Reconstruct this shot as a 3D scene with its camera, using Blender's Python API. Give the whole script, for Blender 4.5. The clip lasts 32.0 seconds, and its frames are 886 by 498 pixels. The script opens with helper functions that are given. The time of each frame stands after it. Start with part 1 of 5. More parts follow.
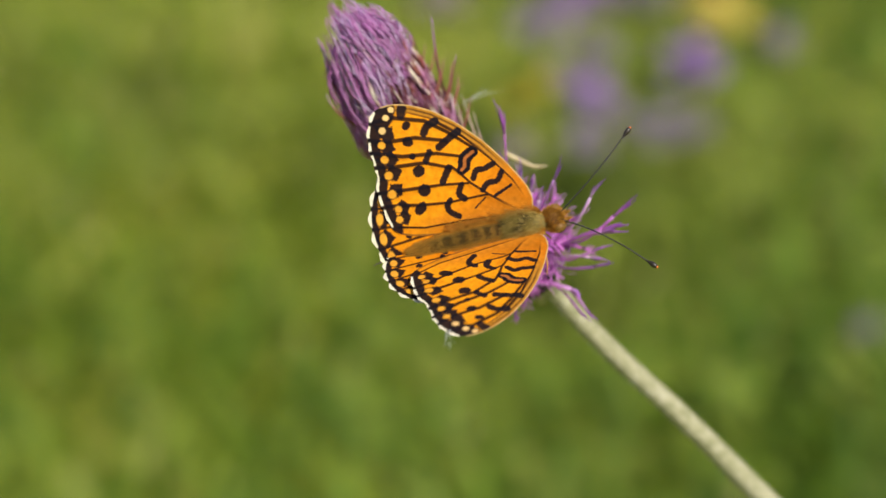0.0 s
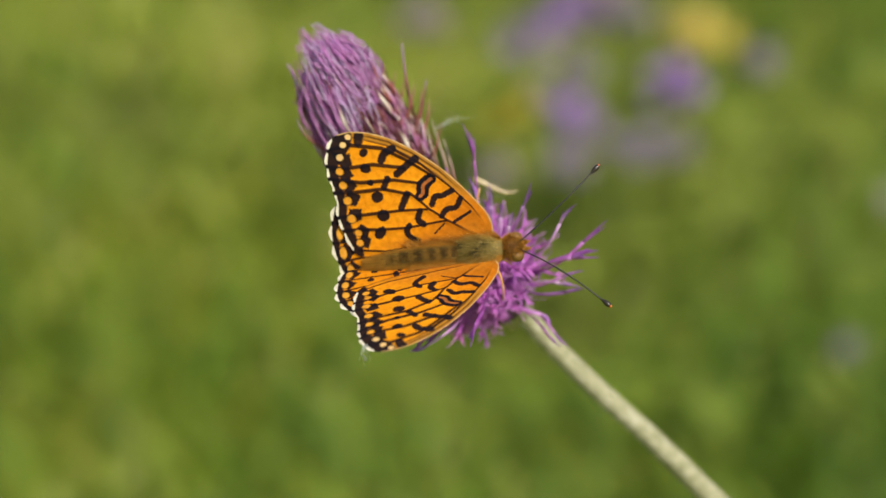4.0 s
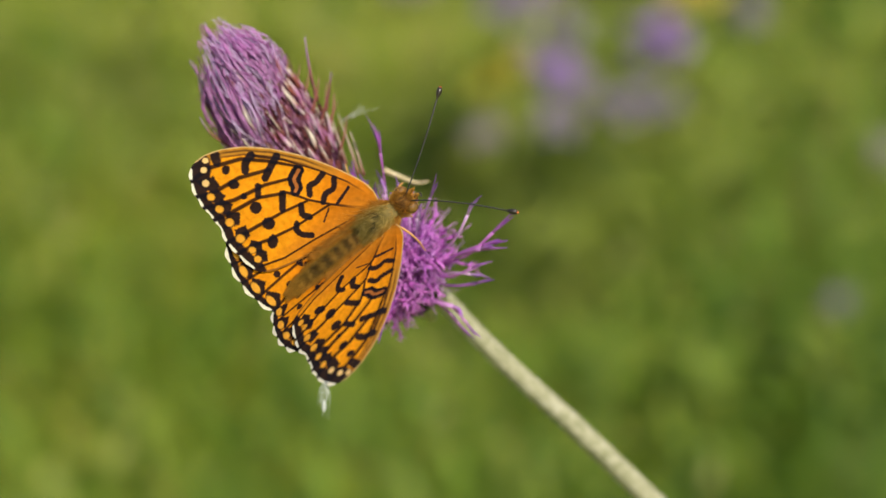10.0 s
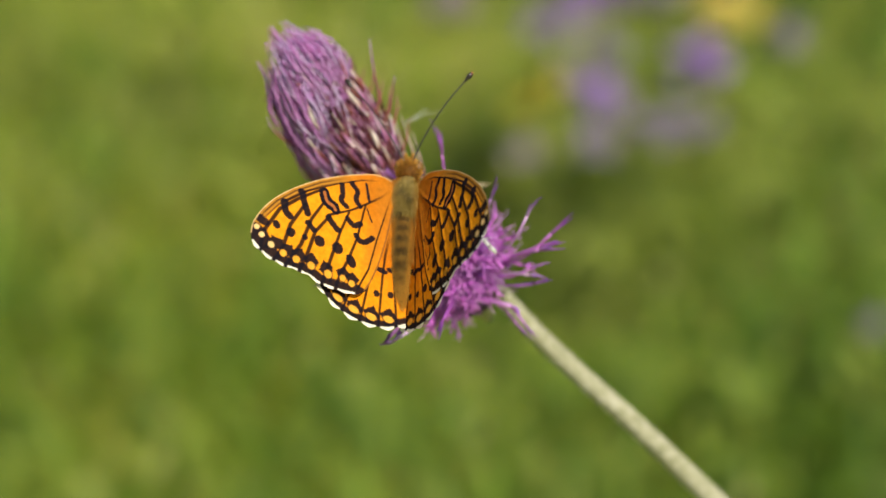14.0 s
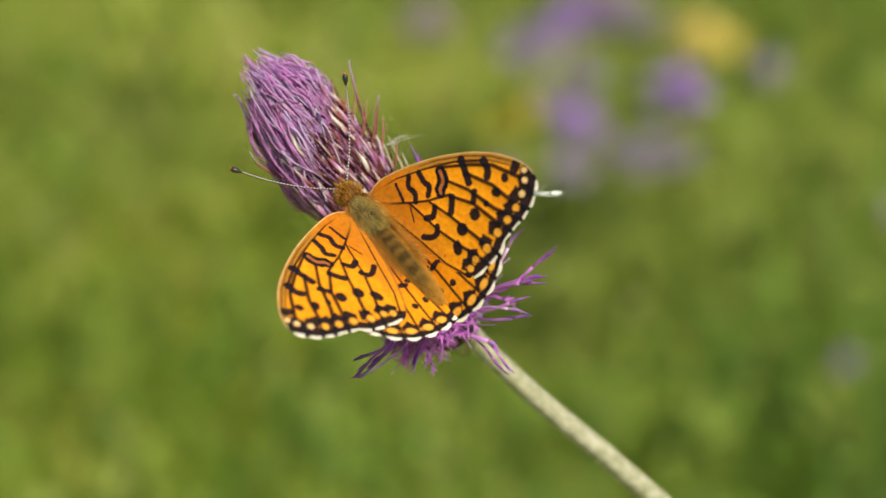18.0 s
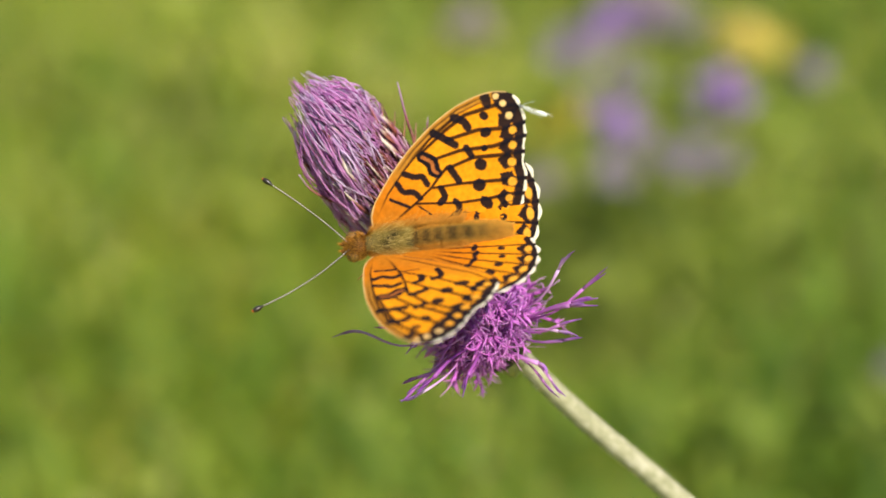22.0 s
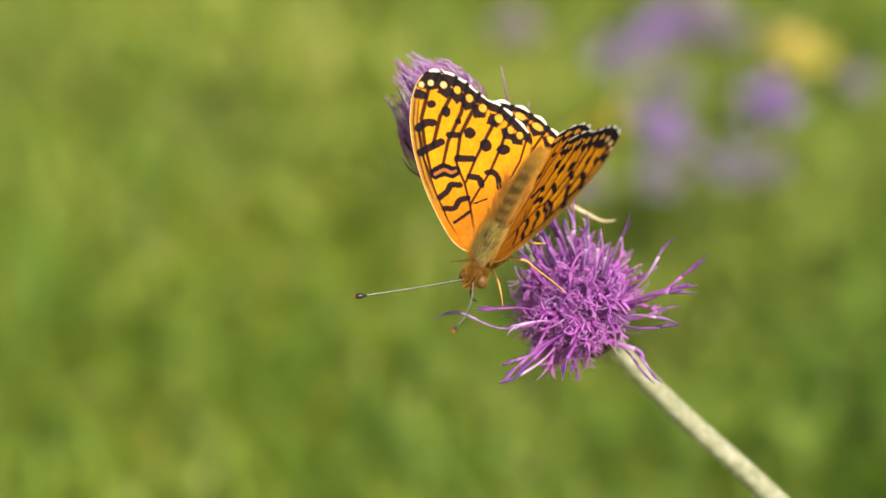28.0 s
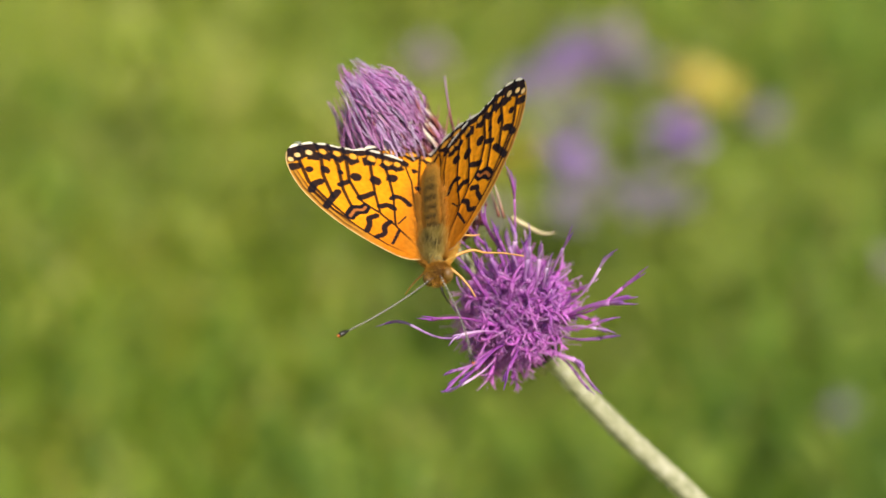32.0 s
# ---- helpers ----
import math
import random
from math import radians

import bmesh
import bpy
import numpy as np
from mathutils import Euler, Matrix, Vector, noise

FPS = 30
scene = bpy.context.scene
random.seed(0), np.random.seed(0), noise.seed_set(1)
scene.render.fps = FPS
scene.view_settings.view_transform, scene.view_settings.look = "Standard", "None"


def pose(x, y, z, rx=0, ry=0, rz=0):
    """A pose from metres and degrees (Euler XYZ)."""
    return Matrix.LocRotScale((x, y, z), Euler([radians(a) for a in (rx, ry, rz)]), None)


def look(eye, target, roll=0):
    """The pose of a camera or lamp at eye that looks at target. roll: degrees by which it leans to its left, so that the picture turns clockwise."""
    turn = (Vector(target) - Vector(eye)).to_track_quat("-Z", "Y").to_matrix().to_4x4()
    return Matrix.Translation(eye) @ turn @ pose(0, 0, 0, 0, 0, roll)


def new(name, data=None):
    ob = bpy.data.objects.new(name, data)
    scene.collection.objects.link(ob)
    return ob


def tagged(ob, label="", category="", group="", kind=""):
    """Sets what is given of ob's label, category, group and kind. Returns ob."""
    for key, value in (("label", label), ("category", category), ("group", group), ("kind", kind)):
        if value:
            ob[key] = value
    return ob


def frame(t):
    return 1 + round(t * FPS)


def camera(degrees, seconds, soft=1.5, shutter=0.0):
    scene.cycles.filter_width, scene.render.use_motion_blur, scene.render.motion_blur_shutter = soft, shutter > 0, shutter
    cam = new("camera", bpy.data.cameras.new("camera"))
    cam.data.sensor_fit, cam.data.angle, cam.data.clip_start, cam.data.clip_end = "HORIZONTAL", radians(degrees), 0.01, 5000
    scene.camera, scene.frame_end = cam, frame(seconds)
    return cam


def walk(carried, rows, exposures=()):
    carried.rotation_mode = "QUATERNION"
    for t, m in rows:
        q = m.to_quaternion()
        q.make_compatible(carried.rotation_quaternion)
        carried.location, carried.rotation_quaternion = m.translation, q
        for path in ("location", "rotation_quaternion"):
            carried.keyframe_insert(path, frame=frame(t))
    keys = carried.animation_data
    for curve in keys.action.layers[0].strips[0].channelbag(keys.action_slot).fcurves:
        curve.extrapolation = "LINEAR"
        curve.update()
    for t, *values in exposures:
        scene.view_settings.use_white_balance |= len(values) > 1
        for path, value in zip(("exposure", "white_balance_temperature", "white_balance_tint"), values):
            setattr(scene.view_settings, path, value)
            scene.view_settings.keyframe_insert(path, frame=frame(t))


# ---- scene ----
# All small measures below are in millimetres in the subject's frame: x right, y up, z towards the lens.
MM = 0.001
SUBJECT = pose(0, 0, 0.5, 65, 0, 0)

# ---- camera ----
cam = camera(22.0, 32.0, 1.5)
cam.data.dof.use_dof = True
cam.data.dof.focus_distance = 0.309
cam.data.dof.aperture_fstop = 11.0


def turn_of(yaw, pitch, roll):
    return pose(0, 0, 0, 0, yaw, 0) @ pose(0, 0, 0, pitch, 0, 0) @ pose(0, 0, 0, 0, 0, roll)


def view(x, y, z, yaw, pitch, roll):
    return SUBJECT @ Matrix.Translation((x * MM, y * MM, z * MM)) @ turn_of(yaw, pitch, roll)


walk(cam, [
    (0, view(2.41, -3.01, 320.5, 0.329, -1.531, -2.341)),
    (0.5, view(5.22, -2.51, 320.34, 0.513, -1.495, -2.786)),
    (1, view(6.64, -1.82, 321.78, 0.575, -1.57, -2.517)),
    (1.5, view(7.27, -0.34, 322.39, 0.483, -1.465, -2.482)),
    (2, view(9.36, 0.52, 324.26, 0.461, -1.352, -2.356)),
    (2.5, view(4.06, -2.75, 325.13, 0.018, -1.241, -1.698)),
    (3, view(7.01, -2.96, 322.9, 0.112, -0.986, -3.464)),
    (3.5, view(0.42, -5.89, 320.08, -0.206, -0.872, -3.089)),
    (4, view(4.84, -2.02, 321.35, -0.023, -1.084, -2.326)),
    (4.5, view(14.97, 1.31, 323.9, 0.485, -1.284, -2.976)),
    (6.5, view(9.13, 2.7, 316.62, 0.081, -1.698, -2.849)),
    (7, view(10.65, -1.58, 325.93, 0.078, -1.734, -1.652)),
    (7.5, view(4.06, 1.23, 313.37, -0.419, -1.891, -2.151)),
    (8, view(13.23, 0.94, 318.39, 0.027, -1.809, -4.068)),
    (8.5, view(11.65, 1.84, 316.02, -0.048, -2.183, -3.049)),
    (9, view(19.79, 5.69, 317.46, 0.473, -2.56, -3.48)),
    (9.5, view(16.07, 2.84, 315.53, 0.238, -2.421, -2.915)),
    (10, view(21.18, 2.74, 317.54, 0.587, -2.242, -4.119)),
    (10.5, view(26.34, 3.74, 322.56, 0.868, -2.331, -3.389)),
    (11, view(19.27, 2.8, 319.1, 0.639, -2.189, -3.753)),
    (11.5, view(24.4, 4.55, 320.88, 1.05, -2.121, -3.745)),
    (12, view(18.22, 1.76, 321.58, 0.895, -1.891, -3.188)),
    (12.5, view(18.37, 0.92, 321.55, 1.19, -1.889, -3.931)),
    (13, view(20.25, 0.47, 323.42, 1.457, -2.062, -3.37)),
    (13.5, view(14.72, 0.91, 321.77, 1.177, -1.85, -3.284)),
    (14, view(16.8, -0.24, 324.66, 1.295, -1.582, -3.259)),
    (14.5, view(18.4, 1.4, 322.21, 1.438, -1.551, -3.564)),
    (16.5, view(9.52, -4.43, 315.01, 0.585, -0.706, -1.655)),
    (17, view(8.32, -2.42, 313.11, 0.584, -0.805, -1.595)),
    (17.5, view(15.42, 0.46, 314.46, 0.656, -1.048, -1.228)),
    (18, view(15.24, 0.8, 310.84, 0.458, -1.09, -1.532)),
    (18.5, view(17.02, 0.21, 309.6, 0.701, -0.996, -1.693)),
    (19, view(17.1, 1.69, 310.48, 0.84, -1.069, -1.628)),
    (19.5, view(13.12, -0.51, 310.12, 0.566, -0.935, -1.111)),
    (20, view(15.96, 2.11, 311.95, 0.65, -0.921, -1.476)),
    (20.5, view(13.3, 2.9, 309.7, 0.73, -1.129, -1.134)),
    (21, view(14.66, 4.08, 309.8, 1.025, -1.331, -1.005)),
    (21.5, view(14.49, 4.96, 309.2, 1.255, -1.254, -1.297)),
    (22, view(14.12, 4.16, 309.1, 1.49, -1.123, -1.585)),
    (22.5, view(14.31, 3.61, 308.64, 1.618, -1.158, -1.244)),
    (23, view(12.33, 1.85, 308.39, 1.66, -1.098, -1.399)),
    (23.5, view(9.19, 2.92, 307.13, 1.542, -1.136, -0.809)),
    (24, view(9.76, 2.2, 306.93, 1.627, -0.996, -0.847)),
    (24.5, view(4.22, 3.87, 302.76, 1.178, -1.161, 0.596)),
    (25, view(6.36, 2.67, 305.73, 1.251, -0.974, 0.415)),
    (25.5, view(7.21, 3.39, 305.15, 1.491, -0.932, 0.511)),
    (27.5, view(6.78, 2.84, 314.26, 1.877, -0.804, -0.64)),
    (28, view(3.11, 0.99, 311.64, 2.017, -0.929, -0.227)),
    (28.5, view(1.57, 2.22, 312.38, 1.455, -0.651, 0.089)),
    (29, view(-0.43, 1.44, 313.77, 0.926, -0.202, -0.051)),
    (29.5, view(-0.68, 0.97, 314.44, 0.397, -0.124, 0.146)),
    (30, view(-0.07, -0.21, 314.7, -0.026, 0.045, 0.033)),
    (30.5, view(-4.33, -3.21, 313, -0.463, 0.052, 0.507)),
    (31, view(-3.27, -3.39, 313.98, -0.586, 0.028, 0.53)),
    (31.5, view(1.49, -1.31, 316.9, -0.521, -0.015, 0.168)),
    (32, view(-2.98, -2.66, 313.03, -0.535, -0.014, 0.292)),
], exposures=[(0.0, 0.26), (9.0, 0.24), (12.0, 0.37), (14.0, 0.30), (19.0, 0.44), (21.0, 0.59), (22.0, 0.62), (26.0, 0.67), (30.0, 0.59), (32.0, 0.56)])

# ---- light ----
SUN = Vector((0.41, 0.47, 0.78)).normalized()
sun_way = (SUBJECT.to_3x3() @ SUN).normalized()
world = bpy.data.worlds.new("sky")
scene.world = world
world.use_nodes = True
sky = world.node_tree.nodes.new("ShaderNodeTexSky")
sky.sky_type = "NISHITA"
sky.sun_disc = False
sky.sun_elevation = math.asin(sun_way.z)
sky.sun_rotation = math.atan2(sun_way.x, sun_way.y)
world.node_tree.links.new(sky.outputs[0], world.node_tree.nodes["Background"].inputs[0])
world.node_tree.nodes["Background"].inputs[1].default_value = 0.09
sun = new("sun", bpy.data.lights.new("sun", "SUN"))
sun.data.energy, sun.data.angle, sun.data.color = 4.8, radians(0.55), (1.0, 0.93, 0.82)
sun.matrix_world = look(sun_way * 20, (0, 0, 0))


# ---- materials ----
def shader(name, rough=0.6, spec=0.3):
    m = bpy.data.materials.new(name)
    m.use_nodes = True
    bsdf = m.node_tree.nodes["Principled BSDF"]
    bsdf.inputs["Roughness"].default_value = rough
    bsdf.inputs["Specular IOR Level"].default_value = spec
    return m, m.node_tree.nodes, m.node_tree.links, bsdf


def ramp(nodes, links, fac, stops):
    r = nodes.new("ShaderNodeValToRGB")
    while len(r.color_ramp.elements) < len(stops):
        r.color_ramp.elements.new(0.5)
    for e, (p, c) in zip(r.color_ramp.elements, stops):
        e.position, e.color = p, (*c, 1)
    links.new(fac, r.inputs[0])
    return r.outputs[0]


def noise_of(nodes, links, scale, detail=3.0, coords="Object"):
    tc = nodes.new("ShaderNodeTexCoord")
    n = nodes.new("ShaderNodeTexNoise")
    n.inputs["Scale"].default_value, n.inputs["Detail"].default_value = scale, detail
    links.new(tc.outputs[coords], n.inputs["Vector"])
    return n.outputs["Fac"]


def mixed(nodes, links, a, b, fac, mode="MIX"):
    mx = nodes.new("ShaderNodeMix")
    mx.data_type, mx.blend_type = "RGBA", mode
    for sock, v in ((mx.inputs[0], fac), (mx.inputs[6], a), (mx.inputs[7], b)):
        if isinstance(v, (int, float)):
            sock.default_value = v
        elif isinstance(v, tuple):
            sock.default_value = (*v, 1)
        else:
            links.new(v, sock)
    return mx.outputs[2]


def bumped(nodes, links, bsdf, height, strength, distance):
    b = nodes.new("ShaderNodeBump")
    b.inputs["Strength"].default_value, b.inputs["Distance"].default_value = strength, distance
    links.new(height, b.inputs["Height"])
    links.new(b.outputs[0], bsdf.inputs["Normal"])


def glow_through(nodes, links, bsdf, colour, share):
    """Thin tissue: a share of the light passes through it."""
    t = nodes.new("ShaderNodeBsdfTranslucent")
    mx = nodes.new("ShaderNodeMixShader")
    mx.inputs[0].default_value = share
    if isinstance(colour, tuple):
        t.inputs[0].default_value = (*colour, 1)
    else:
        links.new(colour, t.inputs[0])
    links.new(bsdf.outputs[0], mx.inputs[1])
    links.new(t.outputs[0], mx.inputs[2])
    out = [n for n in nodes if n.type == "OUTPUT_MATERIAL"][0]
    links.new(mx.outputs[0], out.inputs[0])


def painted(name, rough, spec, share=0.0, grain=900.0, amount=0.35, vary=0.0):
    """Colour from the mesh's own pigment, with fine grain."""
    m, nodes, links, bsdf = shader(name, rough, spec)
    att = nodes.new("ShaderNodeAttribute")
    att.attribute_name = "pigment"
    n = noise_of(nodes, links, grain)
    g = ramp(nodes, links, n, [(0.25, (1 - amount,) * 3), (0.75, (1 + amount * 0.4,) * 3)])
    c = mixed(nodes, links, att.outputs["Color"], g, 1.0, "MULTIPLY")
    if vary:
        info = nodes.new("ShaderNodeObjectInfo")
        v = ramp(nodes, links, info.outputs["Random"], [(0, (1 - vary, 1 - vary, 1 - vary * 0.6)), (0.6, (1, 1, 1)), (1, (1 + vary, 1 + vary * 1.3, 1 + vary))])
        c = mixed(nodes, links, c, v, 1.0, "MULTIPLY")
    links.new(c, bsdf.inputs["Base Color"])
    bumped(nodes, links, bsdf, n, 0.35, 0.00005)
    if share:
        glow_through(nodes, links, bsdf, c, share)
    return m


def plain(name, stops, scale, rough=0.6, spec=0.3, bump=0.2, depth=0.0001, share=0.0, detail=4.0, coords="Object"):
    m, nodes, links, bsdf = shader(name, rough, spec)
    n = noise_of(nodes, links, scale, detail, coords)
    c = ramp(nodes, links, n, stops)
    links.new(c, bsdf.inputs["Base Color"])
    if bump:
        bumped(nodes, links, bsdf, n, bump, depth)
    if share:
        glow_through(nodes, links, bsdf, c, share)
    return m


WING = painted("wing_scales", 0.85, 0.04, 0.12, 1500.0, 0.22)
PETAL = painted("floret_tissue", 0.42, 0.45, 0.48, 700.0, 0.25, 0.28)
WITHERED = painted("withered_florets", 0.75, 0.12, 0.58, 700.0, 0.2, 0.2)
BRACT = painted("dry_bristles", 0.6, 0.3, 0.10, 900.0, 0.3, 0.2)
FUR = painted("body_hair", 0.65, 0.25, 0.40, 900.0, 0.2)
STEM = plain("woolly_stem", [(0.3, (0.20, 0.20, 0.11)), (0.5, (0.29, 0.28, 0.165)), (0.72, (0.39, 0.37, 0.26))], 650, 0.8, 0.15, 0.6, 0.0002)
INVOLUCRE = plain("dark_bracts", [(0.3, (0.015, 0.012, 0.012)), (0.7, (0.06, 0.045, 0.03))], 500, 0.6)
CHITIN = plain("dark_chitin", [(0.3, (0.012, 0.009, 0.006)), (0.7, (0.03, 0.02, 0.012))], 900, 0.35, 0.5)
RINGED = painted("pale_ringed_chitin", 0.45, 0.4, 0.0, 900.0, 0.2)
CLUB = plain("rust_tip", [(0.3, (0.5, 0.10, 0.015)), (0.7, (0.62, 0.16, 0.03))], 900, 0.5)
BODY = plain("olive_thorax", [(0.3, (0.07, 0.055, 0.018)), (0.7, (0.20, 0.14, 0.035))], 700, 0.75, 0.2, 0.6, 0.0003)
BELLY = plain("brown_abdomen", [(0.3, (0.06, 0.03, 0.008)), (0.7, (0.22, 0.09, 0.012))], 500, 0.75, 0.2, 0.6, 0.0003)
EYE = plain("compound_eye", [(0.3, (0.08, 0.04, 0.010)), (0.7, (0.20, 0.10, 0.02))], 1500, 0.5, 0.35)
LEG = plain("tan_leg", [(0.3, (0.48, 0.21, 0.05)), (0.7, (0.64, 0.34, 0.11))], 900, 0.5)
STRAW = plain("dry_straw", [(0.3, (0.42, 0.33, 0.17)), (0.7, (0.62, 0.52, 0.32))], 600, 0.6)
DOWN = plain("white_down", [(0.3, (0.70, 0.72, 0.66)), (0.7, (0.88, 0.89, 0.84))], 900, 0.4, 0.5, 0.2, 0.0001, 0.35)
SOIL = plain("meadow_soil", [(0.36, (0.15, 0.19, 0.022)), (0.5, (0.25, 0.28, 0.036)), (0.64, (0.36, 0.37, 0.06))], 20, 0.9, 0.1, 0.4, 0.02, 0.0, 6.0)


def grass_material(name, stops, share=0.35):
    m, nodes, links, bsdf = shader(name, 0.55, 0.3)
    geo = nodes.new("ShaderNodeNewGeometry")
    c = ramp(nodes, links, geo.outputs["Random Per Island"], [(p, (r * 1.05, g * 0.97, b * 0.92)) for p, (r, g, b) in stops])
    for scale, lo, hi in ((24.0, (0.88, 0.91, 0.87), (1.11, 1.08, 1.10)), (4.0, (0.86, 0.92, 0.86), (1.14, 1.08, 1.1))):
        n = noise_of(nodes, links, scale, 2.0)
        w = ramp(nodes, links, n, [(0.36, lo), (0.64, hi)])
        c = mixed(nodes, links, c, w, 1.0, "MULTIPLY")
    links.new(c, bsdf.inputs["Base Color"])
    glow_through(nodes, links, bsdf, c, share)
    return m


GRASS = grass_material("grass_blades", [(0, (0.13, 0.23, 0.016)), (0.45, (0.23, 0.33, 0.024)), (0.8, (0.33, 0.39, 0.042)), (1, (0.44, 0.44, 0.11))])
DEEP = grass_material("deep_grass", [(0, (0.08, 0.17, 0.018)), (0.6, (0.155, 0.275, 0.026)), (1, (0.255, 0.35, 0.048))])
STRAWGRASS = grass_material("pale_grass", [(0, (0.21, 0.32, 0.03)), (0.6, (0.33, 0.40, 0.07)), (1, (0.47, 0.49, 0.17))])
LILAC = plain("lilac_petals", [(0.3, (0.37, 0.19, 0.54)), (0.7, (0.50, 0.31, 0.67))], 120, 0.6, 0.2, 0.0, 0.0, 0.3)
MAUVE = plain("mauve_petals", [(0.3, (0.33, 0.25, 0.37)), (0.7, (0.43, 0.34, 0.47))], 120, 0.6, 0.2, 0.0, 0.0, 0.3)
YELLOW = plain("yellow_petals", [(0.3, (0.80, 0.62, 0.10)), (0.7, (0.86, 0.72, 0.22))], 120, 0.6, 0.2, 0.0, 0.0, 0.3)
PALEYELLOW = plain("pale_yellow_petals", [(0.3, (0.66, 0.55, 0.22)), (0.7, (0.74, 0.64, 0.32))], 120, 0.6, 0.2, 0.0, 0.0, 0.3)
DULLYELLOW = plain("dull_yellow_petals", [(0.3, (0.60, 0.50, 0.04)), (0.7, (0.70, 0.58, 0.07))], 120, 0.6, 0.2, 0.0, 0.0, 0.3)
PINK = plain("pale_pink_petals", [(0.3, (0.42, 0.32, 0.38)), (0.7, (0.56, 0.44, 0.48))], 120, 0.6, 0.2, 0.0, 0.0, 0.3)
LEAF = plain("meadow_leaf", [(0.3, (0.24, 0.31, 0.035)), (0.7, (0.38, 0.43, 0.07))], 40, 0.6, 0.3, 0.0, 0.0, 0.3)


# ---- geometry helpers ----
class Shape:
    """Gathers points (mm), faces and pigment for one mesh."""

    def __init__(self):
        self.v, self.f, self.c, self.n = [], [], [], 0

    def add(self, verts, faces, colour=(0.5, 0.5, 0.5)):
        verts = np.asarray(verts, float)
        colour = np.broadcast_to(np.asarray(colour, float), (len(verts), 3))
        self.v.append(verts)
        self.c.append(colour)
        self.f.extend([tuple(i + self.n for i in f) for f in faces])
        self.n += len(verts)
        return self

    def tube(self, path, radii, sides=6, colour=(0.5, 0.5, 0.5), flat=1.0):
        path = np.asarray(path, float)
        k = len(path)
        radii = np.broadcast_to(np.asarray(radii, float), (k,))
        way = np.gradient(path, axis=0)
        way /= np.linalg.norm(way, axis=1, keepdims=True) + 1e-12
        side = np.cross(way, (0.31, 0.17, 0.94))
        side /= np.linalg.norm(side, axis=1, keepdims=True) + 1e-9
        up = np.cross(side, way)
        a = np.arange(sides) * 2 * np.pi / sides
        ring = side[:, None] * np.cos(a)[None, :, None] + flat * up[:, None] * np.sin(a)[None, :, None]
        verts = (path[:, None] + ring * radii[:, None, None]).reshape(-1, 3)
        faces = [(i * sides + j, i * sides + (j + 1) % sides, (i + 1) * sides + (j + 1) % sides, (i + 1) * sides + j) for i in range(k - 1) for j in range(sides)]
        faces.append(tuple(range(sides))[::-1])
        faces.append(tuple((k - 1) * sides + j for j in range(sides)))
        colour = np.asarray(colour, float)
        if colour.ndim == 2:
            colour = np.repeat(colour, sides, axis=0)
        return self.add(verts, faces, colour)

    def mesh(self, name, material, smooth=True, unit=MM):
        me = bpy.data.meshes.new(name)
        me.from_pydata((np.concatenate(self.v) * unit).tolist(), [], self.f)
        att = me.color_attributes.new("pigment", "FLOAT_COLOR", "POINT")
        att.data.foreach_set("color", np.c_[np.concatenate(self.c), np.ones(self.n)].astype(np.float32).ravel())
        me.materials.append(material)
        if smooth:
            me.polygons.foreach_set("use_smooth", [True] * len(me.polygons))
        return me


def part(name, me, parent, label="", m=None):
    ob = new(name, me)
    ob.parent = parent
    if m is not None:
        ob.matrix_basis = m
    if label:
        tagged(ob, label)
    return ob


def blend(a, b, t):
    t = np.asarray(t, float)[..., None]
    return np.asarray(a, float) * (1 - t) + np.asarray(b, float) * t


def bend(points, k=24):
    """A smooth curve through the points."""
    p = np.asarray(points, float)
    p = np.vstack([2 * p[0] - p[1], p, 2 * p[-1] - p[-2]])
    out = []
    seg = len(p) - 3
    for s in np.linspace(0, seg, k):
        i = min(int(s), seg - 1)
        t = s - i
        a, b, c, d = p[i:i + 4]
        out.append(0.5 * (2 * b + (c - a) * t + (2 * a - 5 * b + 4 * c - d) * t * t + (3 * b - a - 3 * c + d) * t ** 3))
    return np.array(out)


def ball(shape, centre, radii, colour, rings=12, sides=16, turn=None):
    a = np.linspace(0, np.pi, rings)
    b = np.arange(sides) * 2 * np.pi / sides
    v = np.stack([np.sin(a)[:, None] * np.cos(b), np.sin(a)[:, None] * np.sin(b), np.cos(a)[:, None] + 0 * b], -1).reshape(-1, 3) * radii
    if turn is not None:
        v = v @ np.array(turn.to_3x3()).T
    f = [(i * sides + j, (i + 1) * sides + j, (i + 1) * sides + (j + 1) % sides, i * sides + (j + 1) % sides) for i in range(rings - 1) for j in range(sides)]
    return shape.add(v + np.asarray(centre, float), f, colour)


def frame_of(way, spin=0.0):
    """A turn that takes +z to the given way."""
    return Vector(way).to_track_quat("Z", "Y").to_matrix().to_4x4() @ pose(0, 0, 0, 0, 0, spin)


rng = np.random.default_rng(7)

# ---- ground and grass ----
me = bpy.data.meshes.new("ground")
me.from_pydata([(-300, -300, 0), (300, -300, 0), (300, 300, 0), (-300, 300, 0)], [], [(0, 1, 2, 3)])
me.materials.append(SOIL)
tagged(new("ground", me), "green meadow ground under grass", "ground", kind="structure")


